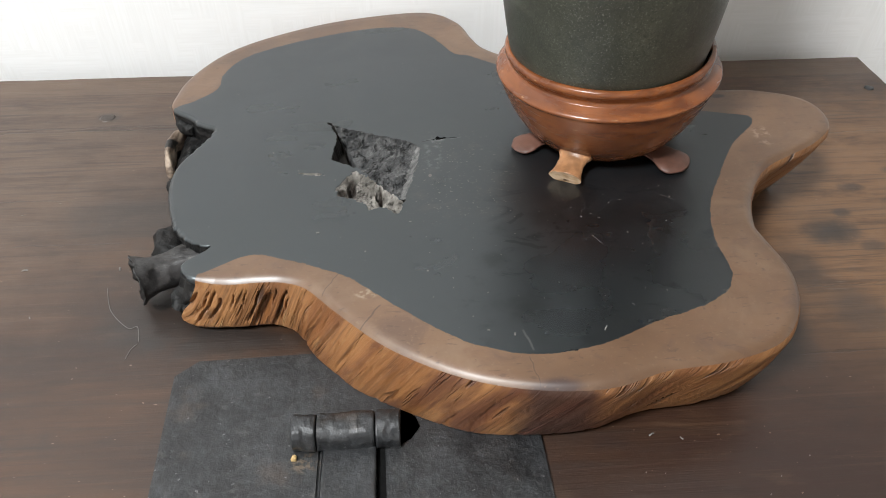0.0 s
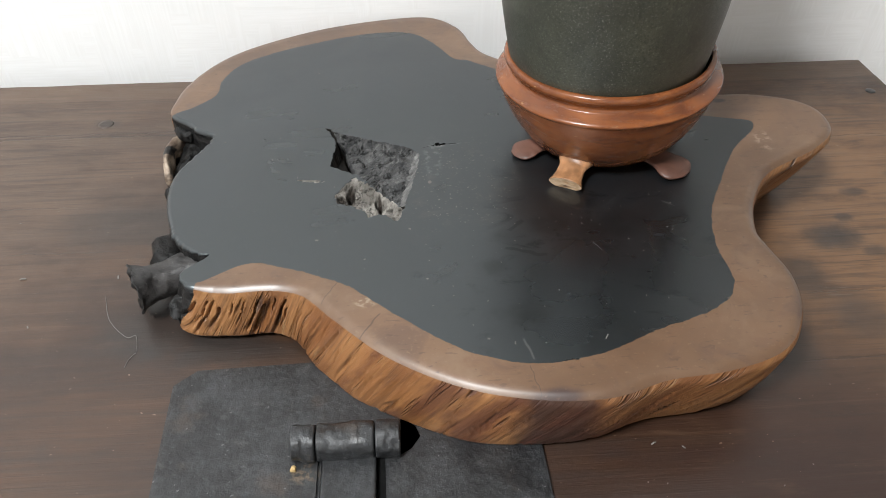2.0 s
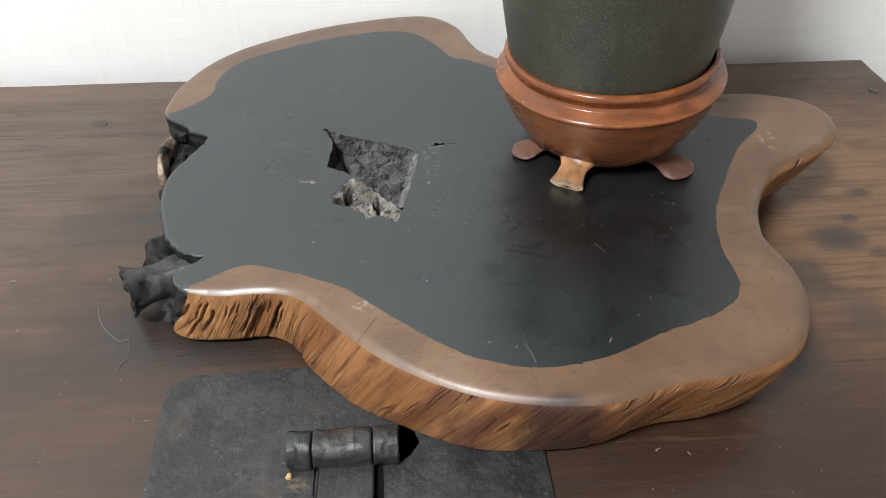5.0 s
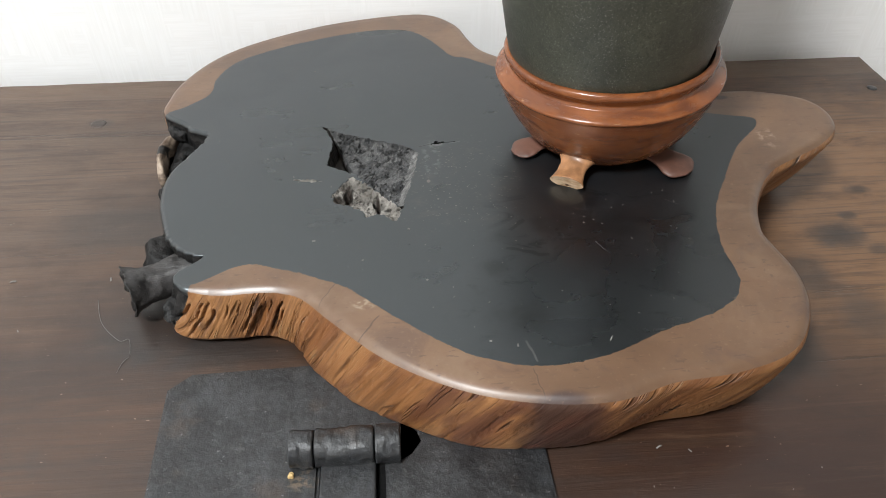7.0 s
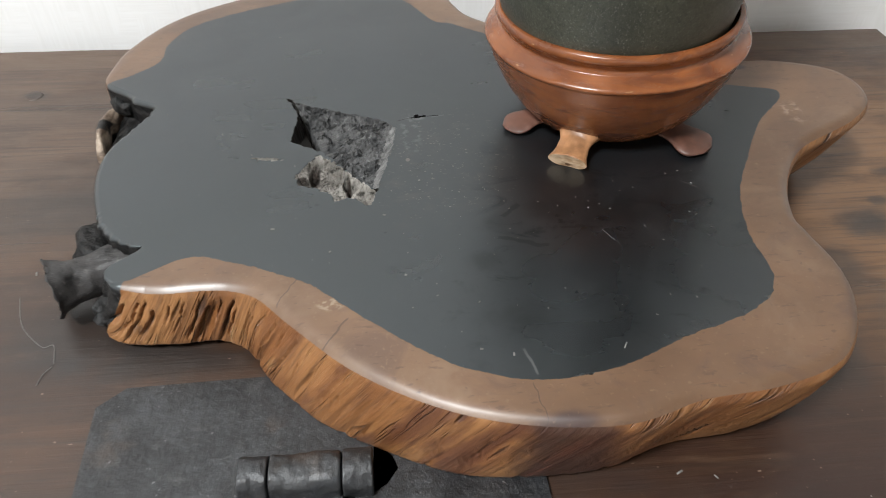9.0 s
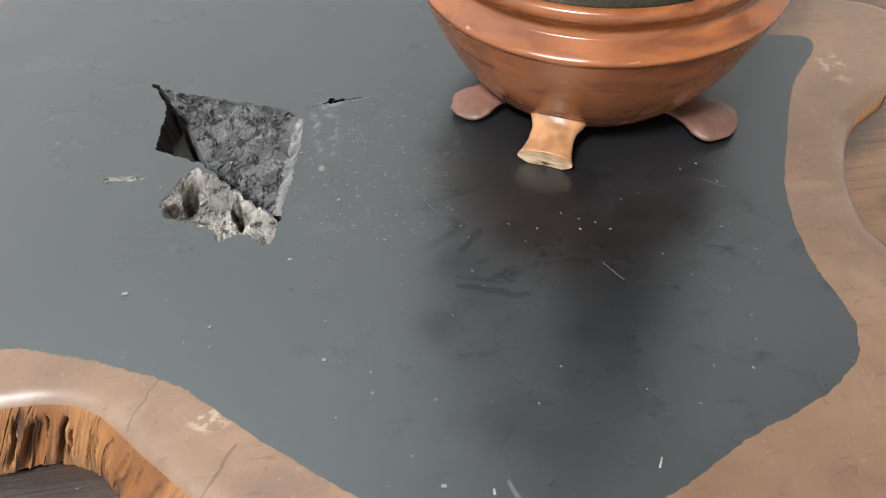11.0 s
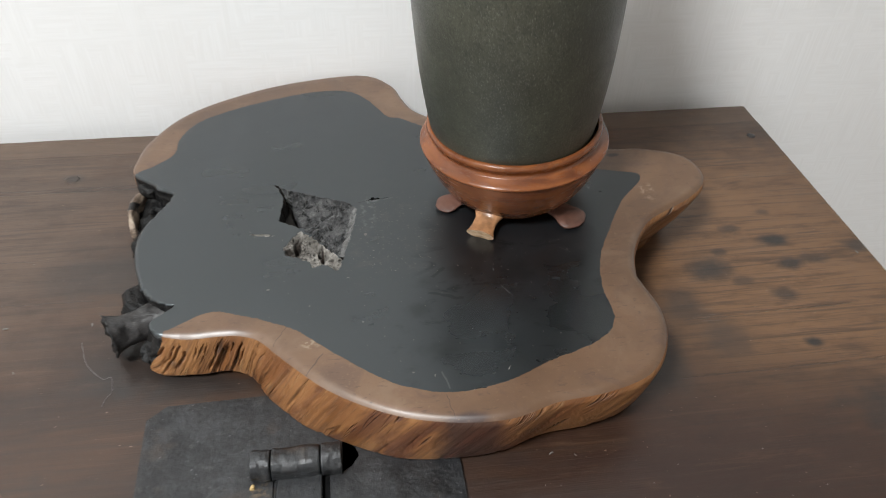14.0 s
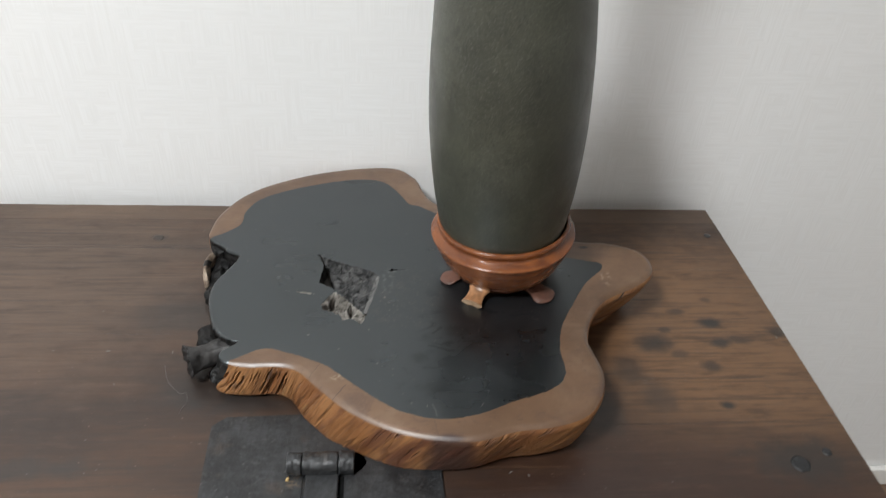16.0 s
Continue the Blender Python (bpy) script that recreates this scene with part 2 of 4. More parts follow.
def make_sideskin():
    m = Mat("sapwood_side")
    q = m.uv()
    lines = m.noise(m.scaled(q, (300, 16, 1)), 1.0, 6, 0.65)
    bands = m.noise(m.scaled(q, (75, 6, 1)), 1.0, 4, 0.65, 0.5)
    broad = m.noise(m.scaled(q, (26, 5, 1)), 1.0, 3)
    colour = m.mix(m.ramp(broad, 0.35, 0.65), (0.165, 0.064, 0.021), (0.27, 0.125, 0.046))
    mott = m.noise(m.scaled(q, (150, 42, 1)), 1.0, 6, 0.7, 0.4)
    colour = m.mix(m.ramp(mott, 0.50, 0.72, 0, 0.6), colour, (0.10, 0.042, 0.016))
    colour = m.mix(m.ramp(mott, 0.46, 0.28, 0, 0.5), colour, (0.36, 0.20, 0.085))
    colour = m.mix(m.ramp(bands, 0.52, 0.68, 0, 0.5), colour, (0.085, 0.032, 0.012))
    colour = m.mix(m.ramp(lines, 0.52, 0.70, 0, 0.6), colour, (0.07, 0.028, 0.012))
    fiss = m.math("ABSOLUTE", m.math("SUBTRACT", m.noise(m.scaled(q, (95, 9, 1)), 1.0, 3, 0.5), 0.5))
    split = m.math("MULTIPLY", m.ramp(fiss, 0.004, 0.022, 1.0, 0.0), m.ramp(m.noise(m.scaled(q, (40, 30, 1)), 1.0, 2), 0.45, 0.6))
    colour = m.mix(m.math("MULTIPLY", split, 0.22), colour, (0.035, 0.015, 0.008))
    pale = m.ramp(m.noise(m.scaled(q, (240, 30, 1)), 1.0, 2), 0.66, 0.76, 0, 0.5)
    colour = m.mix(pale, colour, (0.45, 0.30, 0.15))
    knot = m.blob(0.076, 0.05, 0.022, 0.05, 0.55, 1.1, 0.5)
    colour = m.mix(m.math("MULTIPLY", knot, 0.9), colour, (0.032, 0.014, 0.011))
    lens = m.math("ADD", m.voronoi(m.scaled(q, (125, 30, 1)), 1.0), m.math("MULTIPLY", m.noise(m.scaled(q, (420, 90, 1)), 1.0, 3), 0.16))
    tear = m.math("MULTIPLY", m.ramp(lens, 0.20, 0.34, 1.0, 0.0), m.ramp(m.noise(m.scaled(q, (30, 24, 1)), 1.0, 2), 0.42, 0.55))
    colour = m.mix(m.math("MULTIPLY", tear, 0.85), colour, (0.030, 0.013, 0.007))
    blush = m.math("MULTIPLY", m.blob(0.03, 0.07, 0.10, 0.05, 0.5, 1.3), m.ramp(m.noise(m.scaled(q, (55, 20, 1)), 1.0, 4, 0.6), 0.45, 0.62, 0, 0.7))
    colour = m.mix(blush, colour, (0.075, 0.024, 0.013))
    n = m.bump(lines, 0.0012, 0.7)
    n = m.bump(m.math("MULTIPLY", m.math("MAXIMUM", m.math("MULTIPLY", split, 0.4), tear), -1.0), 0.0020, 0.9, n)
    return m.done(colour, m.ramp(lines, 0.3, 0.7, 0.36, 0.52), n)


def make_char():
    m = Mat("charred_wood")
    p = m.pos
    a = m.noise(p, 90, 6, 0.65)
    v = m.voronoi(p, 160)
    colour = m.mix(m.ramp(a, 0.4, 0.7), (0.004, 0.004, 0.004), (0.020, 0.018, 0.017))
    return m.done(colour, m.ramp(a, 0.3, 0.7, 0.4, 0.7), m.bump(m.math("ADD", a, m.math("MULTIPLY", v, 0.5)), 0.003, 0.8), IOR=1.35)


def make_stubwood():
    m = Mat("sooty_branch_wood")
    p = m.pos
    a = m.noise(p, 70, 5, 0.6)
    b = m.noise(m.scaled(p, (60, 220, 160)), 1.0, 5, 0.65)
    colour = m.mix(m.ramp(a, 0.35, 0.65), (0.007, 0.0065, 0.0065), (0.036, 0.033, 0.032))
    colour = m.mix(m.ramp(b, 0.55, 0.7, 0, 0.8), colour, (0.006, 0.006, 0.006))
    dust = m.ramp(m.noise(p, 420, 3, 0.6), 0.56, 0.72, 0, 0.35)
    colour = m.mix(dust, colour, (0.13, 0.12, 0.115))
    return m.done(colour, m.ramp(a, 0.3, 0.7, 0.42, 0.6), m.bump(b, 0.0012, 0.7))


def make_cavity():
    m = Mat("weathered_core")
    p = m.pos
    a = m.noise(p, 210, 5, 0.65)
    b = m.noise(p, 70, 5, 0.65, 0.5)
    colour = m.mix(m.ramp(b, 0.36, 0.62), (0.024, 0.024, 0.025), (0.090, 0.089, 0.088))
    colour = m.mix(m.ramp(a, 0.45, 0.75, 0, 0.45), colour, (0.055, 0.052, 0.05))
    crumb = m.ramp(m.noise(p, 140, 4, 0.65, 0.8), 0.58, 0.65, 0, 0.85)
    colour = m.mix(crumb, colour, (0.022, 0.021, 0.02))
    grit = m.ramp(m.noise(p, 240, 5, 0.7), 0.55, 0.68, 0, 0.7)
    colour = m.mix(grit, colour, (0.19, 0.188, 0.182))
    # black veins: the shade of the bumped crevices put into the colour
    vein = m.math("ABSOLUTE", m.math("SUBTRACT", m.noise(p, 95, 4, 0.6, 1.2), 0.5))
    crevice_shade = m.math("MULTIPLY", m.ramp(vein, 0.006, 0.030, 1.0, 0.0), m.ramp(m.noise(p, 150, 2), 0.44, 0.54))
    colour = m.mix(crevice_shade, colour, (0.004, 0.004, 0.004))
    return m.done(colour, 0.5, m.bump(m.math("SUBTRACT", m.math("ADD", a, b), m.math("MULTIPLY", crevice_shade, 0.7)), 0.004, 1.0))


def make_paleface():
    m = Mat("pale_split_face")
    p = m.pos
    a = m.noise(m.scaled(p, (120, 420, 200), (0, 0, -0.25)), 1.0, 5, 0.65)
    b = m.noise(p, 160, 5, 0.7)
    colour = m.mix(m.ramp(b, 0.35, 0.65), (0.05, 0.049, 0.048), (0.20, 0.197, 0.19))
    colour = m.mix(m.ramp(a, 0.52, 0.68, 0, 0.7), colour, (0.05, 0.048, 0.046))
    return m.done(colour, 0.55, m.bump(m.math("ADD", a, b), 0.002, 0.8))


def make_palerot():
    m = Mat("pale_rot")
    p = m.pos
    a = m.noise(p, 300, 5, 0.7)
    b = m.noise(p, 95, 4)
    colour = m.mix(m.ramp(b, 0.35, 0.65), (0.14, 0.128, 0.112), (0.38, 0.355, 0.32))
    colour = m.mix(m.ramp(a, 0.52, 0.68, 0, 0.8), colour, (0.075, 0.058, 0.042))
    # dark brown put into the holes' colour for the shade inside them
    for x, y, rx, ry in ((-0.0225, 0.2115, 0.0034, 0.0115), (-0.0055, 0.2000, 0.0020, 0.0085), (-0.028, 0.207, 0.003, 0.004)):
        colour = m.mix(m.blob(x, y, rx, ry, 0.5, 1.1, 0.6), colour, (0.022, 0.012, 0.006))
    # darker brown-grey mottling round the left hole
    brown_mottle = m.math("MULTIPLY", m.blob(-0.022, 0.209, 0.013, 0.014, 0.4, 1.3, 0.8), m.ramp(m.noise(p, 380, 5, 0.7), 0.42, 0.58, 0, 0.85))
    colour = m.mix(brown_mottle, colour, (0.028, 0.020, 0.014))
    pit = m.ramp(m.noise(p, 260, 4, 0.65), 0.58, 0.66, 0, 0.75)
    colour = m.mix(pit, colour, (0.035, 0.028, 0.022))
    return m.done(colour, 0.65, m.bump(m.math("SUBTRACT", m.math("ADD", a, b), pit), 0.004, 1.0))


def make_bark():
    m = Mat("pale_bark")
    p = m.pos
    a = m.noise(m.scaled(p, (60, 60, 160)), 1.0, 5, 0.65)
    b = m.noise(p, 55, 4)
    colour = m.mix(m.ramp(a, 0.35, 0.65), (0.10, 0.065, 0.045), (0.38, 0.30, 0.23))
    colour = m.mix(m.ramp(b, 0.48, 0.56), colour, (0.015, 0.013, 0.012))
    return m.done(colour, 0.5, m.bump(a, 0.002, 0.8))


def make_standwood(name, gain):
    m = Mat(name)
    p = m.pos
    grain = m.noise(m.scaled(p, (40, 40, 260), (0.25, 0.3, 0)), 1.0, 4, 0.6, 0.6)
    broad = m.noise(p, 24, 3)
    colour = m.mix(m.ramp(broad, 0.3, 0.7), tuple(c * gain for c in (0.160, 0.048, 0.0150)), tuple(c * gain for c in (0.300, 0.100, 0.032)))
    colour = m.mix(m.ramp(grain, 0.45, 0.72, 0, 0.7), colour, (0.065, 0.018, 0.008))
    blot = m.ramp(m.noise(m.scaled(p, (1, 1, 2.2)), 48, 4, 0.6, 0.5), 0.52, 0.72, 0, 0.55)
    colour = m.mix(blot, colour, (0.075, 0.018, 0.007))
    chip = m.ramp(m.noise(m.scaled(p, (130, 130, 620)), 1.0, 2), 0.73, 0.78, 0, 0.7)
    colour = m.mix(chip, colour, (0.42, 0.25, 0.13))
    n = m.bump(m.noise(p, 60, 3), 0.0007, 0.5)
    return m.done(colour, m.ramp(grain, 0.3, 0.7, 0.20, 0.30), n)


def make_footwood():
    m = Mat("bare_foot_wood")
    p = m.pos
    g = m.noise(m.scaled(p, (120, 260, 400)), 1.0, 4)
    colour = m.mix(m.ramp(g, 0.35, 0.65), (0.40, 0.24, 0.13), (0.60, 0.43, 0.28))
    return m.done(colour, 0.45, m.bump(g, 0.0008, 0.7))


def make_stoneware():
    m = Mat("olive_stoneware")
    p = m.pos
    broad = m.noise(p, 16, 4, 0.6)
    fine = m.noise(p, 1100, 3, 0.7)
    colour = m.mix(m.ramp(broad, 0.3, 0.7), (0.026, 0.0275, 0.0185), (0.054, 0.0565, 0.039))
    pepper = m.ramp(m.noise(p, 620, 4, 0.7), 0.48, 0.64, 0, 0.7)
    colour = m.mix(pepper, colour, (0.012, 0.0125, 0.009))
    fleck = m.ramp(m.noise(p, 1000, 3, 0.75), 0.55, 0.70, 0, 0.65)
    colour = m.mix(fleck, colour, (0.20, 0.20, 0.175))
    patch = m.ramp(m.noise(p, 85, 4, 0.65, 0.4), 0.56, 0.72, 0, 0.55)
    colour = m.mix(patch, colour, (0.013, 0.0135, 0.010))
    smear = m.ramp(m.noise(m.scaled(p, (45, 45, 16)), 1.0, 4, 0.6), 0.62, 0.75, 0, 0.4)
    colour = m.mix(smear, colour, (0.014, 0.014, 0.011))
    r = m.ramp(m.noise(p, 40, 4), 0.3, 0.7, 0.32, 0.44)
    n = m.bump(m.noise(p, 60, 3), 0.0008, 0.4)
    n = m.bump(fine, 0.0004, 0.7, n)
    return m.done(colour, r, n, IOR=1.65)


def make_iron():
    m = Mat("old_iron")
    p = m.pos
    a = m.noise(p, 70, 6, 0.62)
    b = m.noise(p, 420, 3)
    colour = m.mix(m.ramp(a, 0.33, 0.67), (0.007, 0.0075, 0.0085), (0.029, 0.0305, 0.033))
    cast = m.noise(p, 26, 5, 0.6, 0.4)
    colour = m.mix(m.ramp(cast, 0.48, 0.66, 0, 0.7), colour, (0.005, 0.005, 0.0055))
    colour = m.mix(m.ramp(m.noise(p, 120, 5, 0.7, 0.5), 0.56, 0.70, 0, 0.5), colour, (0.065, 0.064, 0.062))
    grit = m.noise(p, 260, 5, 0.7)
    colour = m.mix(m.ramp(grit, 0.50, 0.68, 0, 0.75), colour, (0.005, 0.005, 0.006))
    colour = m.mix(m.ramp(grit, 0.44, 0.30, 0, 0.5), colour, (0.050, 0.053, 0.058))
    rust = m.ramp(m.noise(p, 42, 4), 0.58, 0.72, 0, 0.35)
    colour = m.mix(rust, colour, (0.07, 0.045, 0.03))
    pale = m.blob(-0.042, 0.0455, 0.008, 0.006, 0.3, 1.2)
    colour = m.mix(m.math("MULTIPLY", pale, m.ramp(b, 0.45, 0.65, 0, 0.6)), colour, (0.17, 0.12, 0.07))
    fleck = m.ramp(m.noise(p, 420, 2), 0.69, 0.76, 0, 0.5)
    colour = m.mix(fleck, colour, (0.20, 0.20, 0.20))
    n = m.bump(m.noise(p, 60, 4, 0.5), 0.0012, 0.6)
    n = m.bump(grit, 0.0009, 0.7, n)
    return m.done(colour, m.ramp(cast, 0.35, 0.7, 0.34, 0.55), n, Metallic=0.25, IOR=1.7)


def make_chestwood():
    m = Mat("dark_chest_wood")
    p = m.pos
    grain = m.noise(m.scaled(p, (7, 210, 120)), 1.0, 7, 0.72, 0.5)
    fine = m.noise(m.scaled(p, (22, 900, 300)), 1.0, 3)
    broad = m.noise(m.scaled(p, (4, 13, 10)), 1.0, 4)
    colour = m.mix(m.ramp(broad, 0.35, 0.65), (0.022, 0.0098, 0.0050), (0.060, 0.0275, 0.0125))
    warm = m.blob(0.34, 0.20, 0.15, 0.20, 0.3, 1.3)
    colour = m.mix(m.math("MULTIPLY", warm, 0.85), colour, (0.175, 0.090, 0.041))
    # front right: dark reddish wood, with the weaker light there painted in
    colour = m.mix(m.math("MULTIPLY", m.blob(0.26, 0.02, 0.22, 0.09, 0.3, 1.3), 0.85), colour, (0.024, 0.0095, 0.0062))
    # paler back left: the grey sheen there is put into the wood colour
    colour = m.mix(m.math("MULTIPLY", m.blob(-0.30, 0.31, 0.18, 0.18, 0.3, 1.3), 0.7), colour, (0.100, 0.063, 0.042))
    mottle = m.noise(m.scaled(p, (16, 62, 30)), 1.0, 6, 0.68, 0.3)
    colour = m.mix(m.ramp(mottle, 0.48, 0.74, 0, 0.6), colour, (0.016, 0.009, 0.007))
    colour = m.mix(m.ramp(mottle, 0.45, 0.25, 0, 0.35), colour, (0.12, 0.072, 0.044))
    colour = m.mix(m.ramp(grain, 0.46, 0.68, 0, 0.62), colour, (0.024, 0.014, 0.010))
    colour = m.mix(m.ramp(grain, 0.42, 0.26, 0, 0.3), colour, (0.125, 0.076, 0.046))
    colour = m.mix(m.ramp(fine, 0.52, 0.72, 0, 0.5), colour, (0.026, 0.016, 0.012))
    for x, y, rx, ry, s in STAINS:
        colour = m.mix(m.math("MULTIPLY", m.blob(x, y, rx * 1.1, ry * 1.1, 0.3, 1.1, 0.6), s), colour, (0.016, 0.014, 0.013))
    ridge = m.stroke(-0.47, 0.3464, 0.05, 0.3464, 0.0016, 0.005)
    for x0, y0, x1, y1, w in ((-0.47, 0.3515, -0.12, 0.3500, 0.0009), (-0.47, 0.262, -0.20, 0.259, 0.0007), (-0.30, 0.214, -0.16, 0.212, 0.0006), (0.21, 0.098, 0.42, 0.101, 0.0009), (0.27, 0.31, 0.42, 0.312, 0.0007), (0.24, 0.148, 0.40, 0.152, 0.0006)):
        ridge = m.math("MAXIMUM", ridge, m.math("MULTIPLY", m.stroke(x0, y0, x1, y1, w, 0.005), 0.8))
    ridge = m.math("MULTIPLY", ridge, m.ramp(m.noise(m.scaled(p, (30, 200, 30)), 1.0, 3), 0.3, 0.55))
    colour = m.mix(m.math("MULTIPLY", ridge, 0.6), colour, (0.016, 0.010, 0.008))
    xyz = m.node("ShaderNodeSeparateXYZ", Vector=p)
    strip = m.ramp(xyz.outputs[1], 0.4009, 0.4012)
    colour = m.mix(m.math("MULTIPLY", strip, m.ramp(broad, 0.3, 0.7, 0.25, 0.6)), colour, (0.115, 0.072, 0.046))
    scuff = m.blob(0.263, 0.151, 0.010, 0.010, 0.4, 1.1)
    colour = m.mix(m.math("MULTIPLY", scuff, m.ramp(m.noise(m.scaled(p, (60, 500, 60)), 1.0, 2), 0.5, 0.7, 0, 0.3)), colour, (0.20, 0.17, 0.15))
    fleck = m.ramp(m.noise(m.scaled(p, (320, 520, 300)), 1.0, 1), 0.755, 0.80, 0, 0.5)
    colour = m.mix(fleck, colour, (0.30, 0.22, 0.16))
    r = m.ramp(mottle, 0.3, 0.7, 0.36, 0.48)
    n = m.bump(grain, 0.0005, 0.5)
    n = m.bump(fine, 0.0002, 0.4, n)
    n = m.bump(m.math("MULTIPLY", ridge, -1.0), 0.0004, 0.5, n)
    return m.done(colour, r, n, IOR=1.6)


def make_wallpaper():
    m = Mat("woven_wallpaper")
    p = m.pos
    hor = m.noise(m.scaled(p, (22, 1, 480)), 1.0, 3)
    ver = m.noise(m.scaled(p, (480, 1, 22)), 1.0, 3)
    pick = m.ramp(m.noise(m.scaled(p, (38, 1, 38)), 1.0, 1), 0.46, 0.54)
    weave = m.node("ShaderNodeMix", **{"0": pick, "2": hor, "3": ver}).outputs[0]
    cloud = m.noise(p, 3, 3)
    colour = m.mix(m.ramp(weave, 0.3, 0.7), (0.835, 0.83, 0.82), (0.87, 0.868, 0.862))
    colour = m.mix(m.ramp(cloud, 0.4, 0.7, 0, 0.3), colour, (0.83, 0.82, 0.805))
    return m.done(colour, 0.75, m.bump(weave, 0.0004, 0.3))


def make_plain(name, colour, rough, size=30, vary=0.12, **more):
    m = Mat(name)
    a = m.noise(m.pos, size, 4)
    lo, hi = tuple(c * (1 - vary) for c in colour), tuple(min(1, c * (1 + vary)) for c in colour)
    return m.done(m.mix(m.ramp(a, 0.3, 0.7), lo, hi), m.ramp(a, 0.3, 0.7, rough - 0.05, rough + 0.05), m.bump(a, 0.0005, 0.4), **more)


# dark stains on the chest top: x, y, half sizes, depth of tone
STAINS = [
    (0.284, 0.196, 0.020, 0.016, 0.85), (0.348, 0.2245, 0.015, 0.008, 0.95), (0.351, 0.197, 0.014, 0.008, 0.85), (0.372, 0.200, 0.014, 0.007, 0.7), (0.330, 0.165, 0.012, 0.008, 0.7),
    (0.3266, 0.1184, 0.008, 0.006, 0.95), (0.320, 0.242, 0.010, 0.005, 0.7), (0.358, 0.260, 0.008, 0.005, 0.6), (0.413, 0.212, 0.012, 0.009, 0.8), (0.250, 0.162, 0.018, 0.022, 0.6), (0.268, 0.130, 0.018, 0.020, 0.5),
    (0.305, 0.182, 0.010, 0.006, 0.6), (0.300, 0.215, 0.007, 0.004, 0.7), (0.368, 0.060, 0.050, 0.026, 0.75), (0.215, 0.110, 0.020, 0.030, 0.5),
    (-0.2216, 0.3648, 0.010, 0.007, 0.7), (-0.17, 0.235, 0.05, 0.03, 0.5), (-0.27, 0.065, 0.11, 0.012, 0.7), (-0.13, 0.14, 0.045, 0.022, 0.6), (-0.09, 0.125, 0.05, 0.012, 0.7),
]

HEART, SAP, SIDE, CHAR, CAVITY, PALEROT, BARK = make_heartwood(), make_sapwood(), make_sideskin(), make_char(), make_cavity(), make_palerot(), make_bark()
STUBWOOD, PALEFACE = make_stubwood(), make_paleface()
CLEFTWOOD = make_plain("smooth_black_wood", (0.010, 0.008, 0.006), 0.5, 120, 0.5, IOR=1.3)
DUSTYFOOT = make_plain("dusty_foot_wood", (0.095, 0.042, 0.028), 0.5, 90, 0.35)
STANDWOOD, TANFOOT = make_standwood("varnished_redwood", 0.84), make_plain("rubbed_tan_wood", (0.30, 0.145, 0.066), 0.4, 110, 0.35)
FOOTWOOD, STONEWARE, IRON, CHESTWOOD = make_footwood(), make_stoneware(), make_iron(), make_chestwood()
WALLPAPER = make_wallpaper()
PLASTER = make_plain("plaster", (0.77, 0.77, 0.76), 0.8)
WHITE = make_plain("white_paint", (0.78, 0.77, 0.74), 0.45)
FLOORING = make_plain("brown_floor", (0.17, 0.11, 0.07), 0.4, 12, 0.25)
FRONT_SHADE = make_plain("front_shade_black", (0.007, 0.0035, 0.0025), 0.6, 60, 0.4)
# matte black for holes and gaps, their shade put into the colour
DEEP_SHADE = make_plain("deep_shade_black", (0.004, 0.004, 0.004), 0.9, 300, 0.4, IOR=1.2)
OCHRE = make_plain("ochre_rust", (0.36, 0.25, 0.11), 0.8, 300, 0.4)
LINT = make_plain("lint", (0.17, 0.165, 0.155), 0.8, 200)
CLEAR = Mat("clear_pane").done((1, 1, 1), 0.0, Transmission_Weight=1.0, IOR=1.45)


# ---- builders ----
def mesh_of(name, verts, faces, material, smooth=True, uvs=None):
    me = bpy.data.meshes.new(name)
    me.from_pydata([tuple(map(float, v)) for v in verts], [], faces)
    me.materials.append(material)
    if smooth:
        me.polygons.foreach_set("use_smooth", [True] * len(me.polygons))
    if uvs is not None:
        layer = me.uv_layers.new(name="UVMap")
        idx = np.empty(len(me.loops), dtype=np.int32)
        me.loops.foreach_get("vertex_index", idx)
        layer.data.foreach_set("uv", np.asarray(uvs, dtype=np.float32)[idx].ravel())
    me.update()
    return me


def part(name, me, parent, label=""):
    ob = new(name, me)
    ob.parent = parent
    return tagged(ob, label)


def from_bm(name, bm, material, smooth=False):
    me = bpy.data.meshes.new(name)
    bmesh.ops.recalc_face_normals(bm, faces=bm.faces)
    bm.to_mesh(me)
    bm.free()
    me.materials.append(material)
    if smooth:
        me.polygons.foreach_set("use_smooth", [True] * len(me.polygons))
    return me


def box_bm(x0, x1, y0, y1, z0, z1, bevel=0.0, seg=2, wobble=0.0, cuts=0):
    bm = bmesh.new()
    bmesh.ops.create_cube(bm, size=1)
    for v in bm.verts:
        v.co = Vector((x0 + (v.co.x + 0.5) * (x1 - x0), y0 + (v.co.y + 0.5) * (y1 - y0), z0 + (v.co.z + 0.5) * (z1 - z0)))
    if cuts:
        bmesh.ops.subdivide_edges(bm, edges=[e for e in bm.edges if abs(e.verts[0].co.x - e.verts[1].co.x) > 1e-4], cuts=cuts, use_grid_fill=True)
        for v in bm.verts:
            n = noise.noise_vector(v.co * 22)
            v.co.y += wobble * n.y
            v.co.z += wobble * n.z * (0.15 if v.co.z > (z0 + z1) / 2 else 1)
    if bevel:
        sharp = [e for e in bm.edges if len(e.link_faces) == 2 and e.calc_face_angle(0) > 0.9]
        bmesh.ops.bevel(bm, geom=sharp, offset=bevel, segments=seg, profile=0.6, affect="EDGES")
    return bm


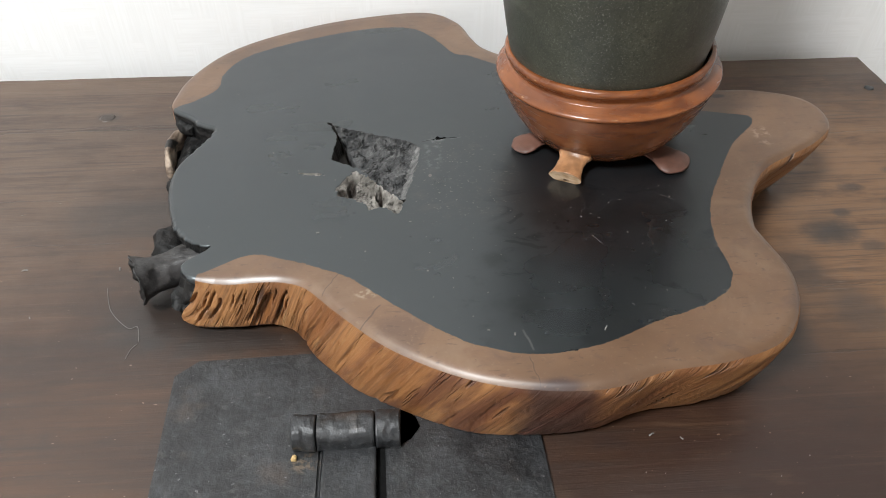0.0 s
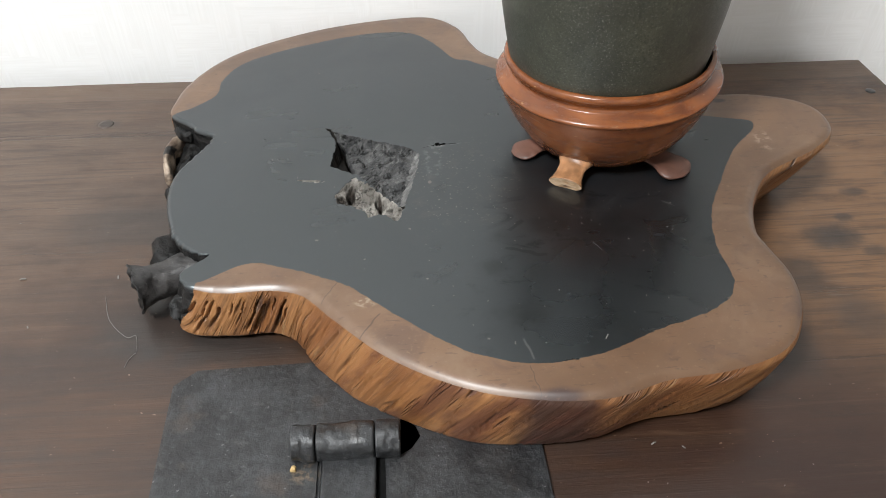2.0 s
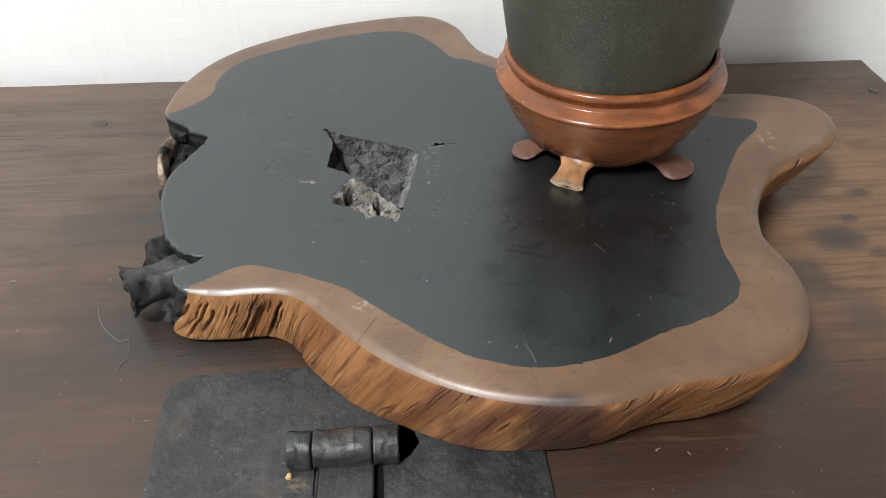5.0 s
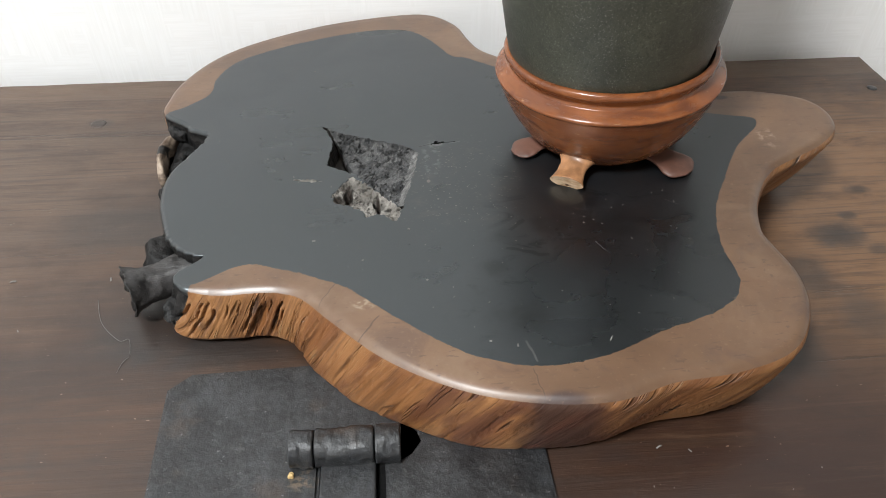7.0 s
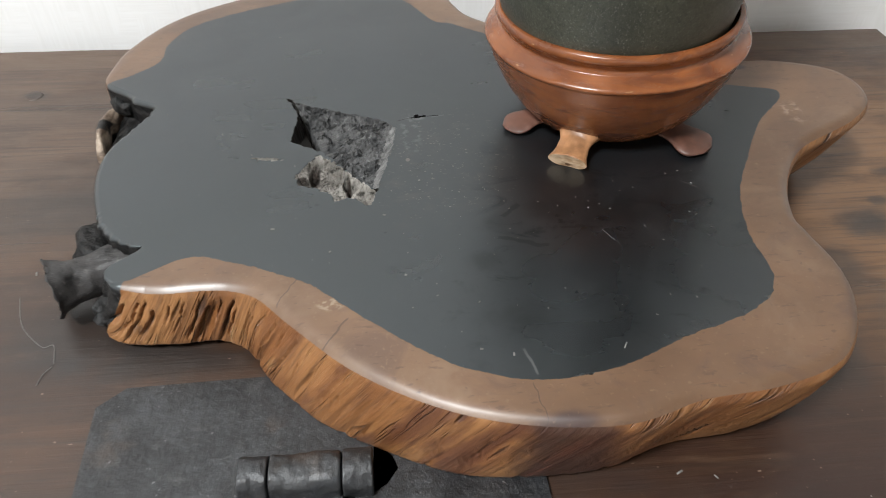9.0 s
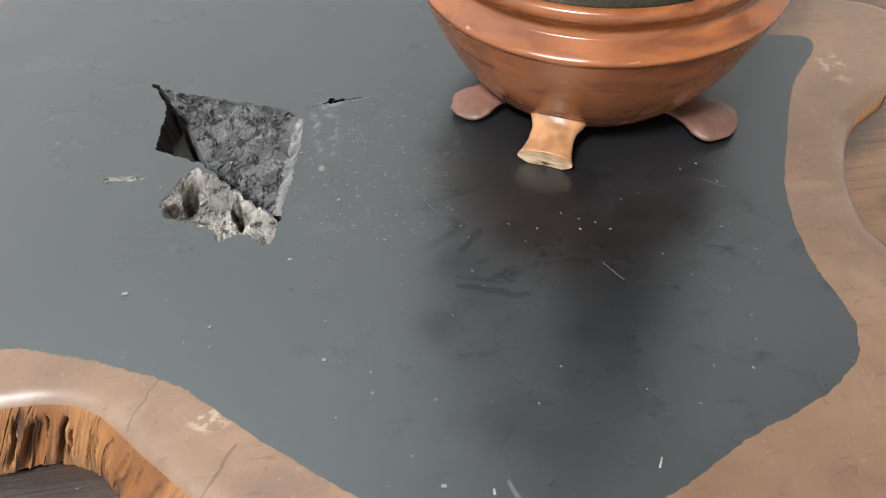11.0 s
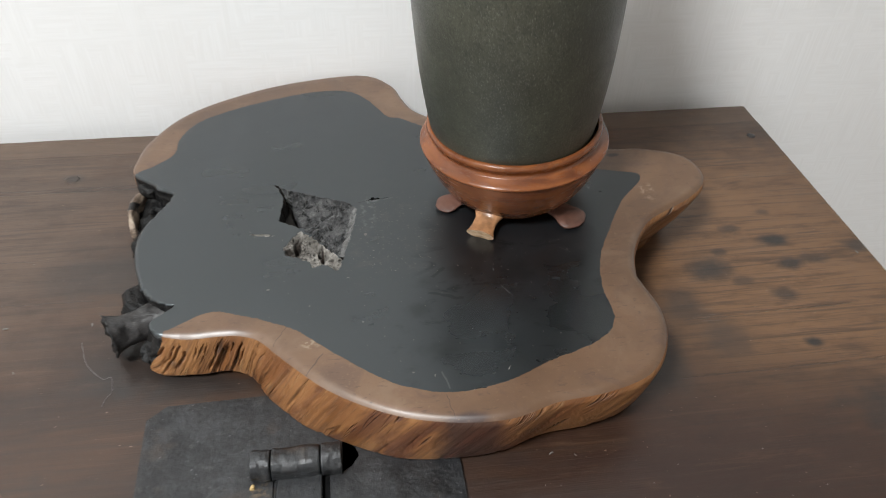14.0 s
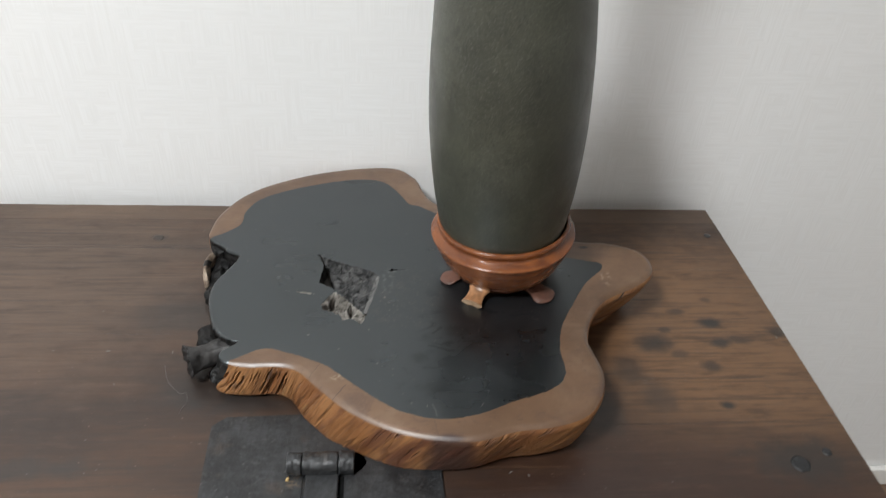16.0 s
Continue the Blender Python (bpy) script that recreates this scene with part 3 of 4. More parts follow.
def lathe(profile, n, cx=0.0, cy=0.0, lean=0.0, wob=0.0):
    """Rings of n round a near-upright axis through (cx, cy); lean: shift in x for each metre up."""
    verts, faces = [], []
    for r, z in profile:
        for k in range(n):
            a = 2 * math.pi * k / n
            rr = r * (1 + wob * noise.noise(Vector((math.cos(a) * 2, math.sin(a) * 2, z * 18))))
            verts.append((cx + lean * z + rr * math.cos(a), cy + rr * math.sin(a), z))
    for i in range(len(profile) - 1):
        for k in range(n):
            j = (k + 1) % n
            faces.append((i * n + k, i * n + j, (i + 1) * n + j, (i + 1) * n + k))
    return verts, faces


def spline(points, steps=14, closed=False):
    """Points along a Catmull-Rom curve through the given ones."""
    pts = [np.array(p, float) for p in points]
    n, out = len(pts), []
    for i in range(n if closed else n - 1):
        q = [pts[(i + d) % n] if closed else pts[min(max(i + d, 0), n - 1)] for d in (-1, 0, 1, 2)]
        for s in range(steps):
            u = s / steps
            out.append(0.5 * (2 * q[1] + (q[2] - q[0]) * u + (2 * q[0] - 5 * q[1] + 4 * q[2] - q[3]) * u * u + (3 * q[1] - q[0] - 3 * q[2] + q[3]) * u ** 3))
    if not closed:
        out.append(pts[-1])
    return out


def tube(path, radii, n=16, flat=1.0, rough=0.0, freq=60.0, cap=True):
    """A swept tube; radii one for each path point; flat squeezes it along z."""
    verts, faces = [], []
    for i, p in enumerate(path):
        a, b = path[max(i - 1, 0)], path[min(i + 1, len(path) - 1)]
        d = Vector(b - a).normalized()
        s = d.cross(Vector((0, 0, 1))).normalized()
        u = s.cross(d)
        for k in range(n):
            t = 2 * math.pi * k / n
            v = Vector(p) + float(radii[i]) * (math.cos(t) * s + flat * math.sin(t) * u)
            if rough:
                v += rough * (noise.noise_vector(v * freq) + 0.5 * noise.noise_vector(v * freq * 2.9))
            verts.append(v)
    for i in range(len(path) - 1):
        for k in range(n):
            j = (k + 1) % n
            faces.append((i * n + k, i * n + j, (i + 1) * n + j, (i + 1) * n + k))
    if cap:
        faces.append(tuple(range(n - 1, -1, -1)))
        faces.append(tuple((len(path) - 1) * n + k for k in range(n)))
    return verts, faces


def thing(name, label, category, at=(0, 0, 0), group=""):
    ob = new(name)
    ob.location = at
    return tagged(ob, label, category, group)


# ---- the room ----
def structure(name, bm, material, label):
    return tagged(new(name, from_bm(name, bm, material)), label, "structure", kind="structure")


T = 0.12
structure("wall_north", box_bm(WEST - T, EAST + T, NORTH, NORTH + T, FLOOR, CEIL), WALLPAPER, "white woven-textured wallpaper on the wall behind the chest")
structure("wall_east", box_bm(EAST, EAST + T, SOUTH, NORTH, FLOOR, CEIL), PLASTER, "plain off-white plastered side wall")
structure("wall_west", box_bm(WEST - T, WEST, SOUTH, NORTH, FLOOR, CEIL), PLASTER, "plain off-white plastered wall")
structure("floor", box_bm(WEST - T, EAST + T, SOUTH - T, NORTH + T, FLOOR - 0.1, FLOOR), FLOORING, "brown wooden floor below the chest")
structure("ceiling", box_bm(WEST - T, EAST + T, SOUTH - T, NORTH + T, CEIL, CEIL + 0.1), PLASTER, "plain white ceiling")


def south_wall():
    bm = bmesh.new()
    for x0, x1, z0, z1 in ((WEST - T, WIN_X0, FLOOR, CEIL), (WIN_X1, EAST + T, FLOOR, CEIL), (WIN_X0, WIN_X1, FLOOR, WIN_Z0), (WIN_X0, WIN_X1, WIN_Z1, CEIL)):
        b = box_bm(x0, x1, SOUTH - T, SOUTH, z0, z1)
        me = bpy.data.meshes.new("piece")
        b.to_mesh(me)
        b.free()
        bm.from_mesh(me)
        bpy.data.meshes.remove(me)
    return bm


structure("wall_south", south_wall(), PLASTER, "off-white plastered wall with an opening for the added window")
structure("baseboard", box_bm(-0.46, EAST, NORTH - 0.012, NORTH - 0.0005, FLOOR, FLOOR + 0.045, 0.004), WHITE, "low white painted baseboard along the wall")

# this window is unseen, added round the front fill lamp
window = tagged(new("added_window"), "unseen white-framed window added to go with the soft front fill light", "window", kind="structure")
for x0, x1, z0, z1 in ((WIN_X0, WIN_X1, WIN_Z0, WIN_Z0 + 0.05), (WIN_X0, WIN_X1, WIN_Z1 - 0.05, WIN_Z1), (WIN_X0, WIN_X0 + 0.05, WIN_Z0 + 0.05, WIN_Z1 - 0.05), (WIN_X1 - 0.05, WIN_X1, WIN_Z0 + 0.05, WIN_Z1 - 0.05)):
    part("window_frame", from_bm("window_frame", box_bm(x0, x1, SOUTH - 0.09, SOUTH - 0.04, z0, z1, 0.004), WHITE), window)
pane = part("pane", from_bm("pane", box_bm(WIN_X0 + 0.05, WIN_X1 - 0.05, SOUTH - 0.068, SOUTH - 0.062, WIN_Z0 + 0.05, WIN_Z1 - 0.05), CLEAR), window)
pane.visible_shadow = False

# ---- the chest ----
X0, X1, DEEP, SEAM = -0.455, 0.42, 0.43, 0.401
chest = thing("wooden_chest", "dark brown antique wooden chest with a worn stained top", "chest", (0, 0, FLOOR))


def in_chest(name, me, label="", under=None):
    ob = new(name, me)
    ob.parent = under or chest
    if under is None:
        ob.location = (0, 0, -FLOOR)
    return tagged(ob, label)


def board(name, x0, x1, y0, y1, z0, z1, label="", cuts=60, wobble=0.0012, bevel=0.0035):
    return in_chest(name, from_bm(name, box_bm(x0, x1, y0, y1, z0, z1, bevel, 3, wobble, cuts), CHESTWOOD, bevel > 0), label)


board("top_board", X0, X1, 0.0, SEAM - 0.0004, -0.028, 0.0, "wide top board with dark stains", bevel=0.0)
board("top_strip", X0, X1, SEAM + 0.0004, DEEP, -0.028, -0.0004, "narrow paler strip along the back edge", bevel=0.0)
# strip added along the front; its near-black colour carries the shade there
in_chest("front_edge", from_bm("front_edge", box_bm(X0 + 0.002, X1 - 0.002, -0.0028, 0.0008, -0.027, -0.0032, 0.001), FRONT_SHADE), "dark front edge strip, added near-black for the shade there")
board("front_panel", X0 + 0.012, X1 - 0.012, 0.010, 0.034, FLOOR + 0.03, -0.028, cuts=8, wobble=0)
board("back_panel", X0 + 0.012, X1 - 0.012, DEEP - 0.034, DEEP - 0.010, FLOOR + 0.03, -0.028, cuts=8, wobble=0)
board("side_panel", X0 + 0.012, X0 + 0.036, 0.034, DEEP - 0.034, FLOOR + 0.03, -0.028, cuts=0)
board("side_panel", X1 - 0.036, X1 - 0.012, 0.034, DEEP - 0.034, FLOOR + 0.03, -0.028, cuts=0)
board("base", X0, X1, 0.0, DEEP, FLOOR, FLOOR + 0.03, cuts=8, wobble=0)


def plate_mesh(outline, thick, name, wob=0.0006):
    """A hammered sheet with the given corners, laid on the chest top."""
    bm = bmesh.new()
    vs = [bm.verts.new((x, y, 0.0)) for x, y in outline]
    f = bm.faces.new(vs)
    up = bmesh.ops.extrude_face_region(bm, geom=[f])
    for v in up["geom"]:
        if isinstance(v, bmesh.types.BMVert):
            v.co.z += thick
    bmesh.ops.bevel(bm, geom=[e for e in bm.edges if min(v.co.z for v in e.verts) > thick * 0.9], offset=thick * 0.5, segments=2, affect="EDGES")
    return from_bm(name, bm, IRON)


PLATE = 0.0030
hinge = in_chest("hinge", plate_mesh([(-0.110, -0.0042), (-0.042, -0.0042), (-0.0345, -0.0042), (-0.0345, 0.055), (-0.0046, 0.055), (-0.0034, -0.0042), (0.0725, -0.0042), (0.0705, 0.054), (0.068, 0.112), (-0.040, 0.112), (-0.103, 0.1115), (-0.114, 0.102)], PLATE, "hinge"), "black hammered iron hinge plate with clipped corners")
in_chest("plate_apron", from_bm("plate_apron", box_bm(-0.110, 0.0725, -0.0050, -0.0030, -0.055, -0.0005, 0.0006), IRON), "iron plate turned down over the front", hinge)
# black sheet laid in the slot for its shade and rust
in_chest("shade_sheet", from_bm("shade_sheet", box_bm(-0.0092, -0.0030, -0.0032, 0.055, 0.0002, 0.0006), DEEP_SHADE), "black sheet put in for the slot's shade and rust beside the strap", hinge)
in_chest("strap", from_bm("strap", box_bm(-0.0340, -0.0086, -0.0065, 0.0545, 0.0004, 0.0046, 0.0012, 3, 0.0004, 14), IRON, True), "iron strap rising to the barrel", hinge)


def knuckle(x0, x1, r, name="knuckle"):
    n, steps = 40, 22
    verts, faces = [], []
    rings = [(x0, r * 0.55), (x0, r * 0.95), (x0 + 0.0005, r)] + [(x0 + 0.0005 + (x1 - x0 - 0.0010) * i / steps, r) for i in range(1, steps)] + [(x1 - 0.0005, r), (x1, r * 0.95), (x1, r * 0.55)]
    for x, rr in rings:
        for k in range(n):
            a = 2 * math.pi * k / n
            q = rr * (1 + 0.12 * noise.noise(Vector((x * 120, math.cos(a) * 1.6, math.sin(a) * 1.6 + x0 * 50))) + 0.05 * noise.noise(Vector((x * 420, math.cos(a) * 5, math.sin(a) * 5))))
            verts.append((x, 0.0595 + q * math.cos(a), 0.0072 + q * math.sin(a)))
    for i in range(len(rings) - 1):
        for k in range(n):
            j = (k + 1) % n
            faces.append((i * n + k, (i + 1) * n + k, (i + 1) * n + j, i * n + j))
    faces += [tuple(range(n - 1, -1, -1)), tuple((len(rings) - 1) * n + k for k in range(n))]
    return mesh_of(name, verts, faces, IRON)


for a, b in ((-0.0480, -0.0368), (-0.0362, -0.0092), (-0.0086, 0.0030)):
    in_chest("knuckle", knuckle(a, b, 0.0088), "", hinge)


# flat black sheet on the plate, standing in for shade by the barrel
gap = bmesh.new()
gap.faces.new([gap.verts.new((x, y, PLATE + 0.0004)) for x, y in ((0.0031, 0.0530), (0.0080, 0.0560), (0.0125, 0.0625), (0.0105, 0.0680), (0.0031, 0.0750))])
bmesh.ops.solidify(gap, geom=gap.faces[:], thickness=0.0006)
in_chest("shade_sheet", from_bm("shade_sheet", gap, DEEP_SHADE), "flat black sheet put in for the shade beside the barrel", hinge)


def crumb_mesh(x, y, z, r):
    bm = bmesh.new()
    bmesh.ops.create_icosphere(bm, subdivisions=2, radius=r)
    for q in bm.verts:
        q.co = Vector((x, y, z)) + (q.co + noise.noise_vector(q.co * 700) * r * 0.5) * 1.0
    return from_bm("rust_crumb", bm, OCHRE)


in_chest("rust_crumb", crumb_mesh(-0.0472, 0.0482, PLATE + 0.0006, 0.0015), "ochre crumb of rust", hinge)


def nail_head(x, y, r, h, material=IRON):
    v, f = lathe([(r * 0.98, -0.001), (r, h * 0.5), (r * 0.75, h * 0.9), (r * 0.35, h), (0.0002, h)], 18, x, y, wob=0.15)
    return mesh_of("nail_head", v, f, material)


in_chest("nail_head", nail_head(0.364, 0.056, 0.008, 0.0006), "rusty iron nail head")
in_chest("nail_head", nail_head(-0.2216, 0.3648, 0.0060, 0.0002, CHESTWOOD), "dark plugged nail hole")
in_chest("nail_head", nail_head(0.402, 0.375, 0.004, 0.0008), "small iron nail head")
in_chest("nail_head", nail_head(0.392, 0.067, 0.004, 0.0008), "small iron nail head")

# ---- the slab ----
A0, AX, AY = 0.0405, 0.0577, 0.0045      # its top leans a little: z = A0 + AX x + AY y
CX, CY = 0.0, 0.235
OUTER = [
    (-0.109, 0.1425), (-0.091, 0.1370), (-0.073, 0.1360), (-0.058, 0.1335), (-0.043, 0.1260), (-0.025, 0.107), (0.002, 0.081), (0.035, 0.061), (0.068, 0.051), (0.100, 0.049),
    (0.127, 0.056), (0.158, 0.059), (0.184, 0.068), (0.199, 0.088), (0.204, 0.110), (0.201, 0.132), (0.200, 0.147), (0.209, 0.174), (0.229, 0.201), (0.266, 0.222),
    (0.284, 0.241), (0.280, 0.265), (0.253, 0.280), (0.225, 0.285), (0.170, 0.305), (0.115, 0.338), (0.089, 0.363), (0.073, 0.381), (0.064, 0.403), (0.055, 0.430),
    (0.029, 0.451), (-0.039, 0.447), (-0.094, 0.428), (-0.129, 0.404), (-0.150, 0.370), (-0.155, 0.342), (-0.154, 0.3225), (-0.138, 0.3075), (-0.132, 0.299), (-0.119, 0.2895), (-0.124, 0.272),
    (-0.135, 0.248), (-0.136, 0.225), (-0.130, 0.200), (-0.121, 0.179), (-0.107, 0.168), (-0.101, 0.163), (-0.112, 0.153),
]
INNER = [
    (-0.105, 0.142), (-0.077, 0.155), (-0.056, 0.149), (-0.037, 0.140), (-0.019, 0.129), (0.003, 0.108), (0.036, 0.081), (0.068, 0.070), (0.099, 0.073), (0.125, 0.083),
    (0.158, 0.094), (0.172, 0.109), (0.173, 0.136), (0.180, 0.165), (0.196, 0.194), (0.212, 0.220), (0.235, 0.246), (0.217, 0.257), (0.160, 0.278), (0.110, 0.318),
    (0.087, 0.340), (0.063, 0.362), (0.051, 0.369), (0.037, 0.397), (0.018, 0.418), (-0.019, 0.422), (-0.072, 0.409), (-0.110, 0.390), (-0.124, 0.365), (-0.126, 0.341),
    (-0.150, 0.321), (-0.200, 0.300), (-0.210, 0.235), (-0.190, 0.160), (-0.140, 0.135),
]
# how far the foot of the side stands in from the top edge, by angle in degrees
TUCK = [(0, 0.024), (14, 0.018), (30, 0.010), (90, 0.006), (150, 0.004), (190, 0.010), (210, 0.004), (216, -0.006), (220, -0.009), (226, -0.004), (235, -0.002), (245, -0.006), (256, -0.010), (266, -0.009), (274, -0.004), (283, -0.001), (292, 0.0055), (301, 0.0105), (320, 0.013), (338, 0.018), (350, 0.024), (360, 0.024)]


def polar(points, angles):
    p = np.array(spline(points, 24, True)) - (CX, CY)
    a, r = np.arctan2(p[:, 1], p[:, 0]) % (2 * np.pi), np.hypot(p[:, 0], p[:, 1])
    k = np.argsort(a)
    return np.interp(angles, a[k], r[k], period=2 * np.pi)


def inside(x, y, poly):
    """How deep (x, y) lies within a polygon, in metres (negative outside)."""
    best, odd = 1e9, False
    for i in range(len(poly)):
        (ax, ay), (bx, by) = poly[i - 1], poly[i]
        dx, dy = bx - ax, by - ay
        t = min(1, max(0, ((x - ax) * dx + (y - ay) * dy) / (dx * dx + dy * dy)))
        best = min(best, math.hypot(x - ax - t * dx, y - ay - t * dy))
        if (ay > y) != (by > y) and x < ax + (y - ay) * dx / dy:
            odd = not odd
    return best if odd else -best


PIT_A = [(-0.0405, 0.2835), (-0.0300, 0.2750), (-0.0180, 0.2690), (0.0010, 0.2590), (0.0148, 0.2520), (0.0204, 0.2432), (0.0165, 0.2220), (0.0112, 0.2000), (0.0088, 0.1910), (-0.0058, 0.2100), (-0.0185, 0.2275), (-0.0362, 0.2397), (-0.0330, 0.2660)]
PIT_B = [(-0.0325, 0.2065), (-0.0300, 0.2140), (-0.0205, 0.2255), (-0.0130, 0.2190), (-0.0045, 0.2085), (0.0093, 0.1915), (0.0060, 0.1805), (0.0035, 0.1800), (-0.0020, 0.1870), (-0.0117, 0.1852), (-0.0140, 0.1920), (-0.0230, 0.1975), (-0.0300, 0.2010)]
KNOT = [(0.0312, 0.2562), (0.0318, 0.2545), (0.0300, 0.2530), (0.0325, 0.2530), (0.0340, 0.2522), (0.0352, 0.2530), (0.0385, 0.2532), (0.0355, 0.2540), (0.0330, 0.2548)]
SLIT = [(-0.057, 0.228), (-0.048, 0.2245), (-0.039, 0.2235), (-0.047, 0.2265)]


CLEFT = [(-0.0395, 0.2825), (-0.0311, 0.2660), (-0.0245, 0.2450), (-0.0165, 0.2295), (-0.0058, 0.2140), (0.0085, 0.1920)]
SPLIT_EDGE = [(0.0204, 0.2432), (0.0165, 0.2220), (0.0112, 0.2000), (0.0088, 0.1910)]


def edge_gap(x, y, line):
    """Distance from an open line."""
    best = 1e9
    for (ax, ay), (bx, by) in zip(line, line[1:]):
        dx, dy = bx - ax, by - ay
        t = min(1, max(0, ((x - ax) * dx + (y - ay) * dy) / (dx * dx + dy * dy)))
        best = min(best, math.hypot(x - ax - t * dx, y - ay - t * dy))
    return best


def cleft_side(x, y):
    """Distance from the black cleft across the hollow; negative on its dark side."""
    best, side = 1e9, 1
    for (ax, ay), (bx, by) in zip(CLEFT, CLEFT[1:]):
        dx, dy = bx - ax, by - ay
        t = min(1, max(0, ((x - ax) * dx + (y - ay) * dy) / (dx * dx + dy * dy)))
        d = math.hypot(x - ax - t * dx, y - ay - t * dy)
        if d < best:
            best, side = d, 1 if dx * (y - ay) - dy * (x - ax) > 0 else -1
    return best * side


def pit_depth(x, y):
    """Depth of the rotted hollows below the polished face, and which of them it is."""
    if not (-0.065 < x < 0.05 and 0.17 < y < 0.29):
        return 0.0, 0
    wob = 0.0016 * noise.noise(Vector((x * 260, y * 260, 1))) + 0.0012 * noise.noise(Vector((x * 640, y * 640, 4)))
    d, which = 0.0, 0
    a = inside(x, y, PIT_A) + wob * 0.6
    if a > 0:
        c = cleft_side(x, y)
        rough = 0.0020 * noise.noise(Vector((x * 110, y * 110, 3))) + 0.0026 * max(0.0, noise.noise(Vector((x * 260, y * 260, 8))) - 0.1) + 0.0006 * noise.noise(Vector((x * 900, y * 900, 2)))
        if c > 0:
            floor_at = max(0.0030, 0.0125 - 0.42 * c) + rough
            if c < 0.0030:
                floor_at += 0.014 * (1 - c / 0.0030)
            d, which = min(a * 2.6 + 0.0006, floor_at), 2 if c < 0.0019 + 0.5 * wob else 1
            e = edge_gap(x, y, SPLIT_EDGE)
            if c > 0.0016 and e < 0.0052 + wob and 0.0004 + e * 1.0 < d + 0.002:
                d, which = min(d, 0.0006 + e * 1.0 + 0.3 * rough), 5
        else:
            d, which = min(a * 5, 0.012 - 0.35 * min(0.02, -c)), 2
    b = inside(x, y, PIT_B) + wob * 0.9
    if b > 0 and which in (0, 2) and (which == 0 or cleft_side(x, y) < 0):
        e = min(b * 0.8, 0.0045) + (0.0016 * noise.noise(Vector((x * 190, y * 150, 7))) + 0.0018 * abs(noise.noise(Vector((x * 620, y * 620, 9))))) * min(1, b * 300)
        for hx, hy, hr in ((-0.0225, 0.2115, 0.0046), (-0.0065, 0.2030, 0.0030), (-0.0045, 0.1965, 0.0022)):
            e += 0.010 * max(0.0, 1 - math.hypot((x - hx) * 1.6, (y - hy) * 0.6) / hr)
        if e > d:
            d, which = e, 3
    for poly, steep, most in ((KNOT, 14, 0.006), (SLIT, 4, 0.002)):
        c = inside(x, y, poly) + wob * 0.7
        if c > 0:
            d, which = max(d, min(c * steep, most)), 4 if poly is KNOT else 3
    return max(0.0, d), which


def build_slab():
    slab = thing("wood_slab", "polished live-edge wood slab with black heartwood and brown sapwood rim", "wood slab")
    ang = np.radians(np.concatenate([np.linspace(0, 220, 720, endpoint=False), np.linspace(220, 264, 380, endpoint=False), np.linspace(264, 360, 400, endpoint=False)]))
    n = len(ang)
    ro = polar(OUTER, ang)
    ri = polar(INNER, ang)
    jag = np.array([0.0007 * noise.noise(Vector((math.cos(a) * 34, math.sin(a) * 34, 0))) + 0.0005 * noise.noise(Vector((math.cos(a) * 120, math.sin(a) * 120, 4))) for a in ang])
    deg = np.degrees(ang)
    edge = np.interp(deg, [138, 149, 206, 212, 219, 225], [0.0068, 0.0028, 0.0028, 0.0012, 0.0012, 0.0068])
    ragged = np.interp(deg, [149, 153, 165, 172, 196, 204, 219, 223], [0, 1, 1, 0, 0, 1, 1, 0])
    ro = ro + ragged * np.array([0.0020 * noise.noise(Vector((a * 26, 0, 3))) + 0.0009 * noise.noise(Vector((a * 75, 0, 6))) for a in ang])
    ri = np.minimum(ri + jag, ro - edge - 0.001)
    dark = polar(INNER, ang) > ro - 0.003
    cos, sin = np.cos(ang), np.sin(ang)
    ztop = lambda x, y: A0 + AX * x + AY * y

    # black heart: rings that crowd round the hollows
    rings = np.concatenate([np.linspace(0.0005, 0.075, 130), np.linspace(0.075, 1.0, 40)[1:]])
    d0, w0 = pit_depth(CX, CY)
    verts, depth, kind = [(CX, CY, ztop(CX, CY) - d0)], [d0], [w0]
    for i, q in enumerate(rings):
        r = np.full(n, q) if i < 130 else 0.075 + (ri - 0.075) * (q - 0.075) / 0.925
        for k in range(n):
            x, y = CX + r[k] * cos[k], CY + r[k] * sin[k]
            d, w = pit_depth(x, y)
            depth.append(d), kind.append(w)
            verts.append((x, y, ztop(x, y) - d))
    faces = [(0, 1 + k, 1 + (k + 1) % n) for k in range(n)]
    for i in range(len(rings) - 1):
        b = 1 + i * n
        for k in range(n):
            j = (k + 1) % n
            faces.append((b + k, b + n + k, b + n + j, b + j))
    groups = {k: [] for k in range(6)}
    for f in faces:
        deepest = max(f, key=lambda v: depth[v])
        groups[kind[deepest] if depth[deepest] > 0.0005 else 0].append(f)

    def subset(name, fs, material, label, uvs=None, vs=None):
        vs = verts if vs is None else vs
        used = sorted({v for f in fs for v in f})
        at = {v: i for i, v in enumerate(used)}
        part(name, mesh_of(name, [vs[v] for v in used], [tuple(at[v] for v in f) for f in fs], material, True, None if uvs is None else [uvs[v] for v in used]), slab, label)

    subset("heartwood", groups[0], HEART, "polished near-black heartwood face, dusty and scuffed")
    subset("hollow", groups[1], CAVITY, "rough grey weathered hollow")
    subset("split_face", groups[5], PALEFACE, "pale grey split face at the side of the hollow")
    subset("cleft", groups[2], CLEFTWOOD, "smooth black cleft wall")
    subset("knot_hole", groups[4], DEEP_SHADE, "small black star-shaped knot hole")
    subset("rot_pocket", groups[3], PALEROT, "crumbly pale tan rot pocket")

    # rim: flat sapwood, rounded shoulder, grooved side, foot
    x, y = CX + ro * cos, CY + ro * sin
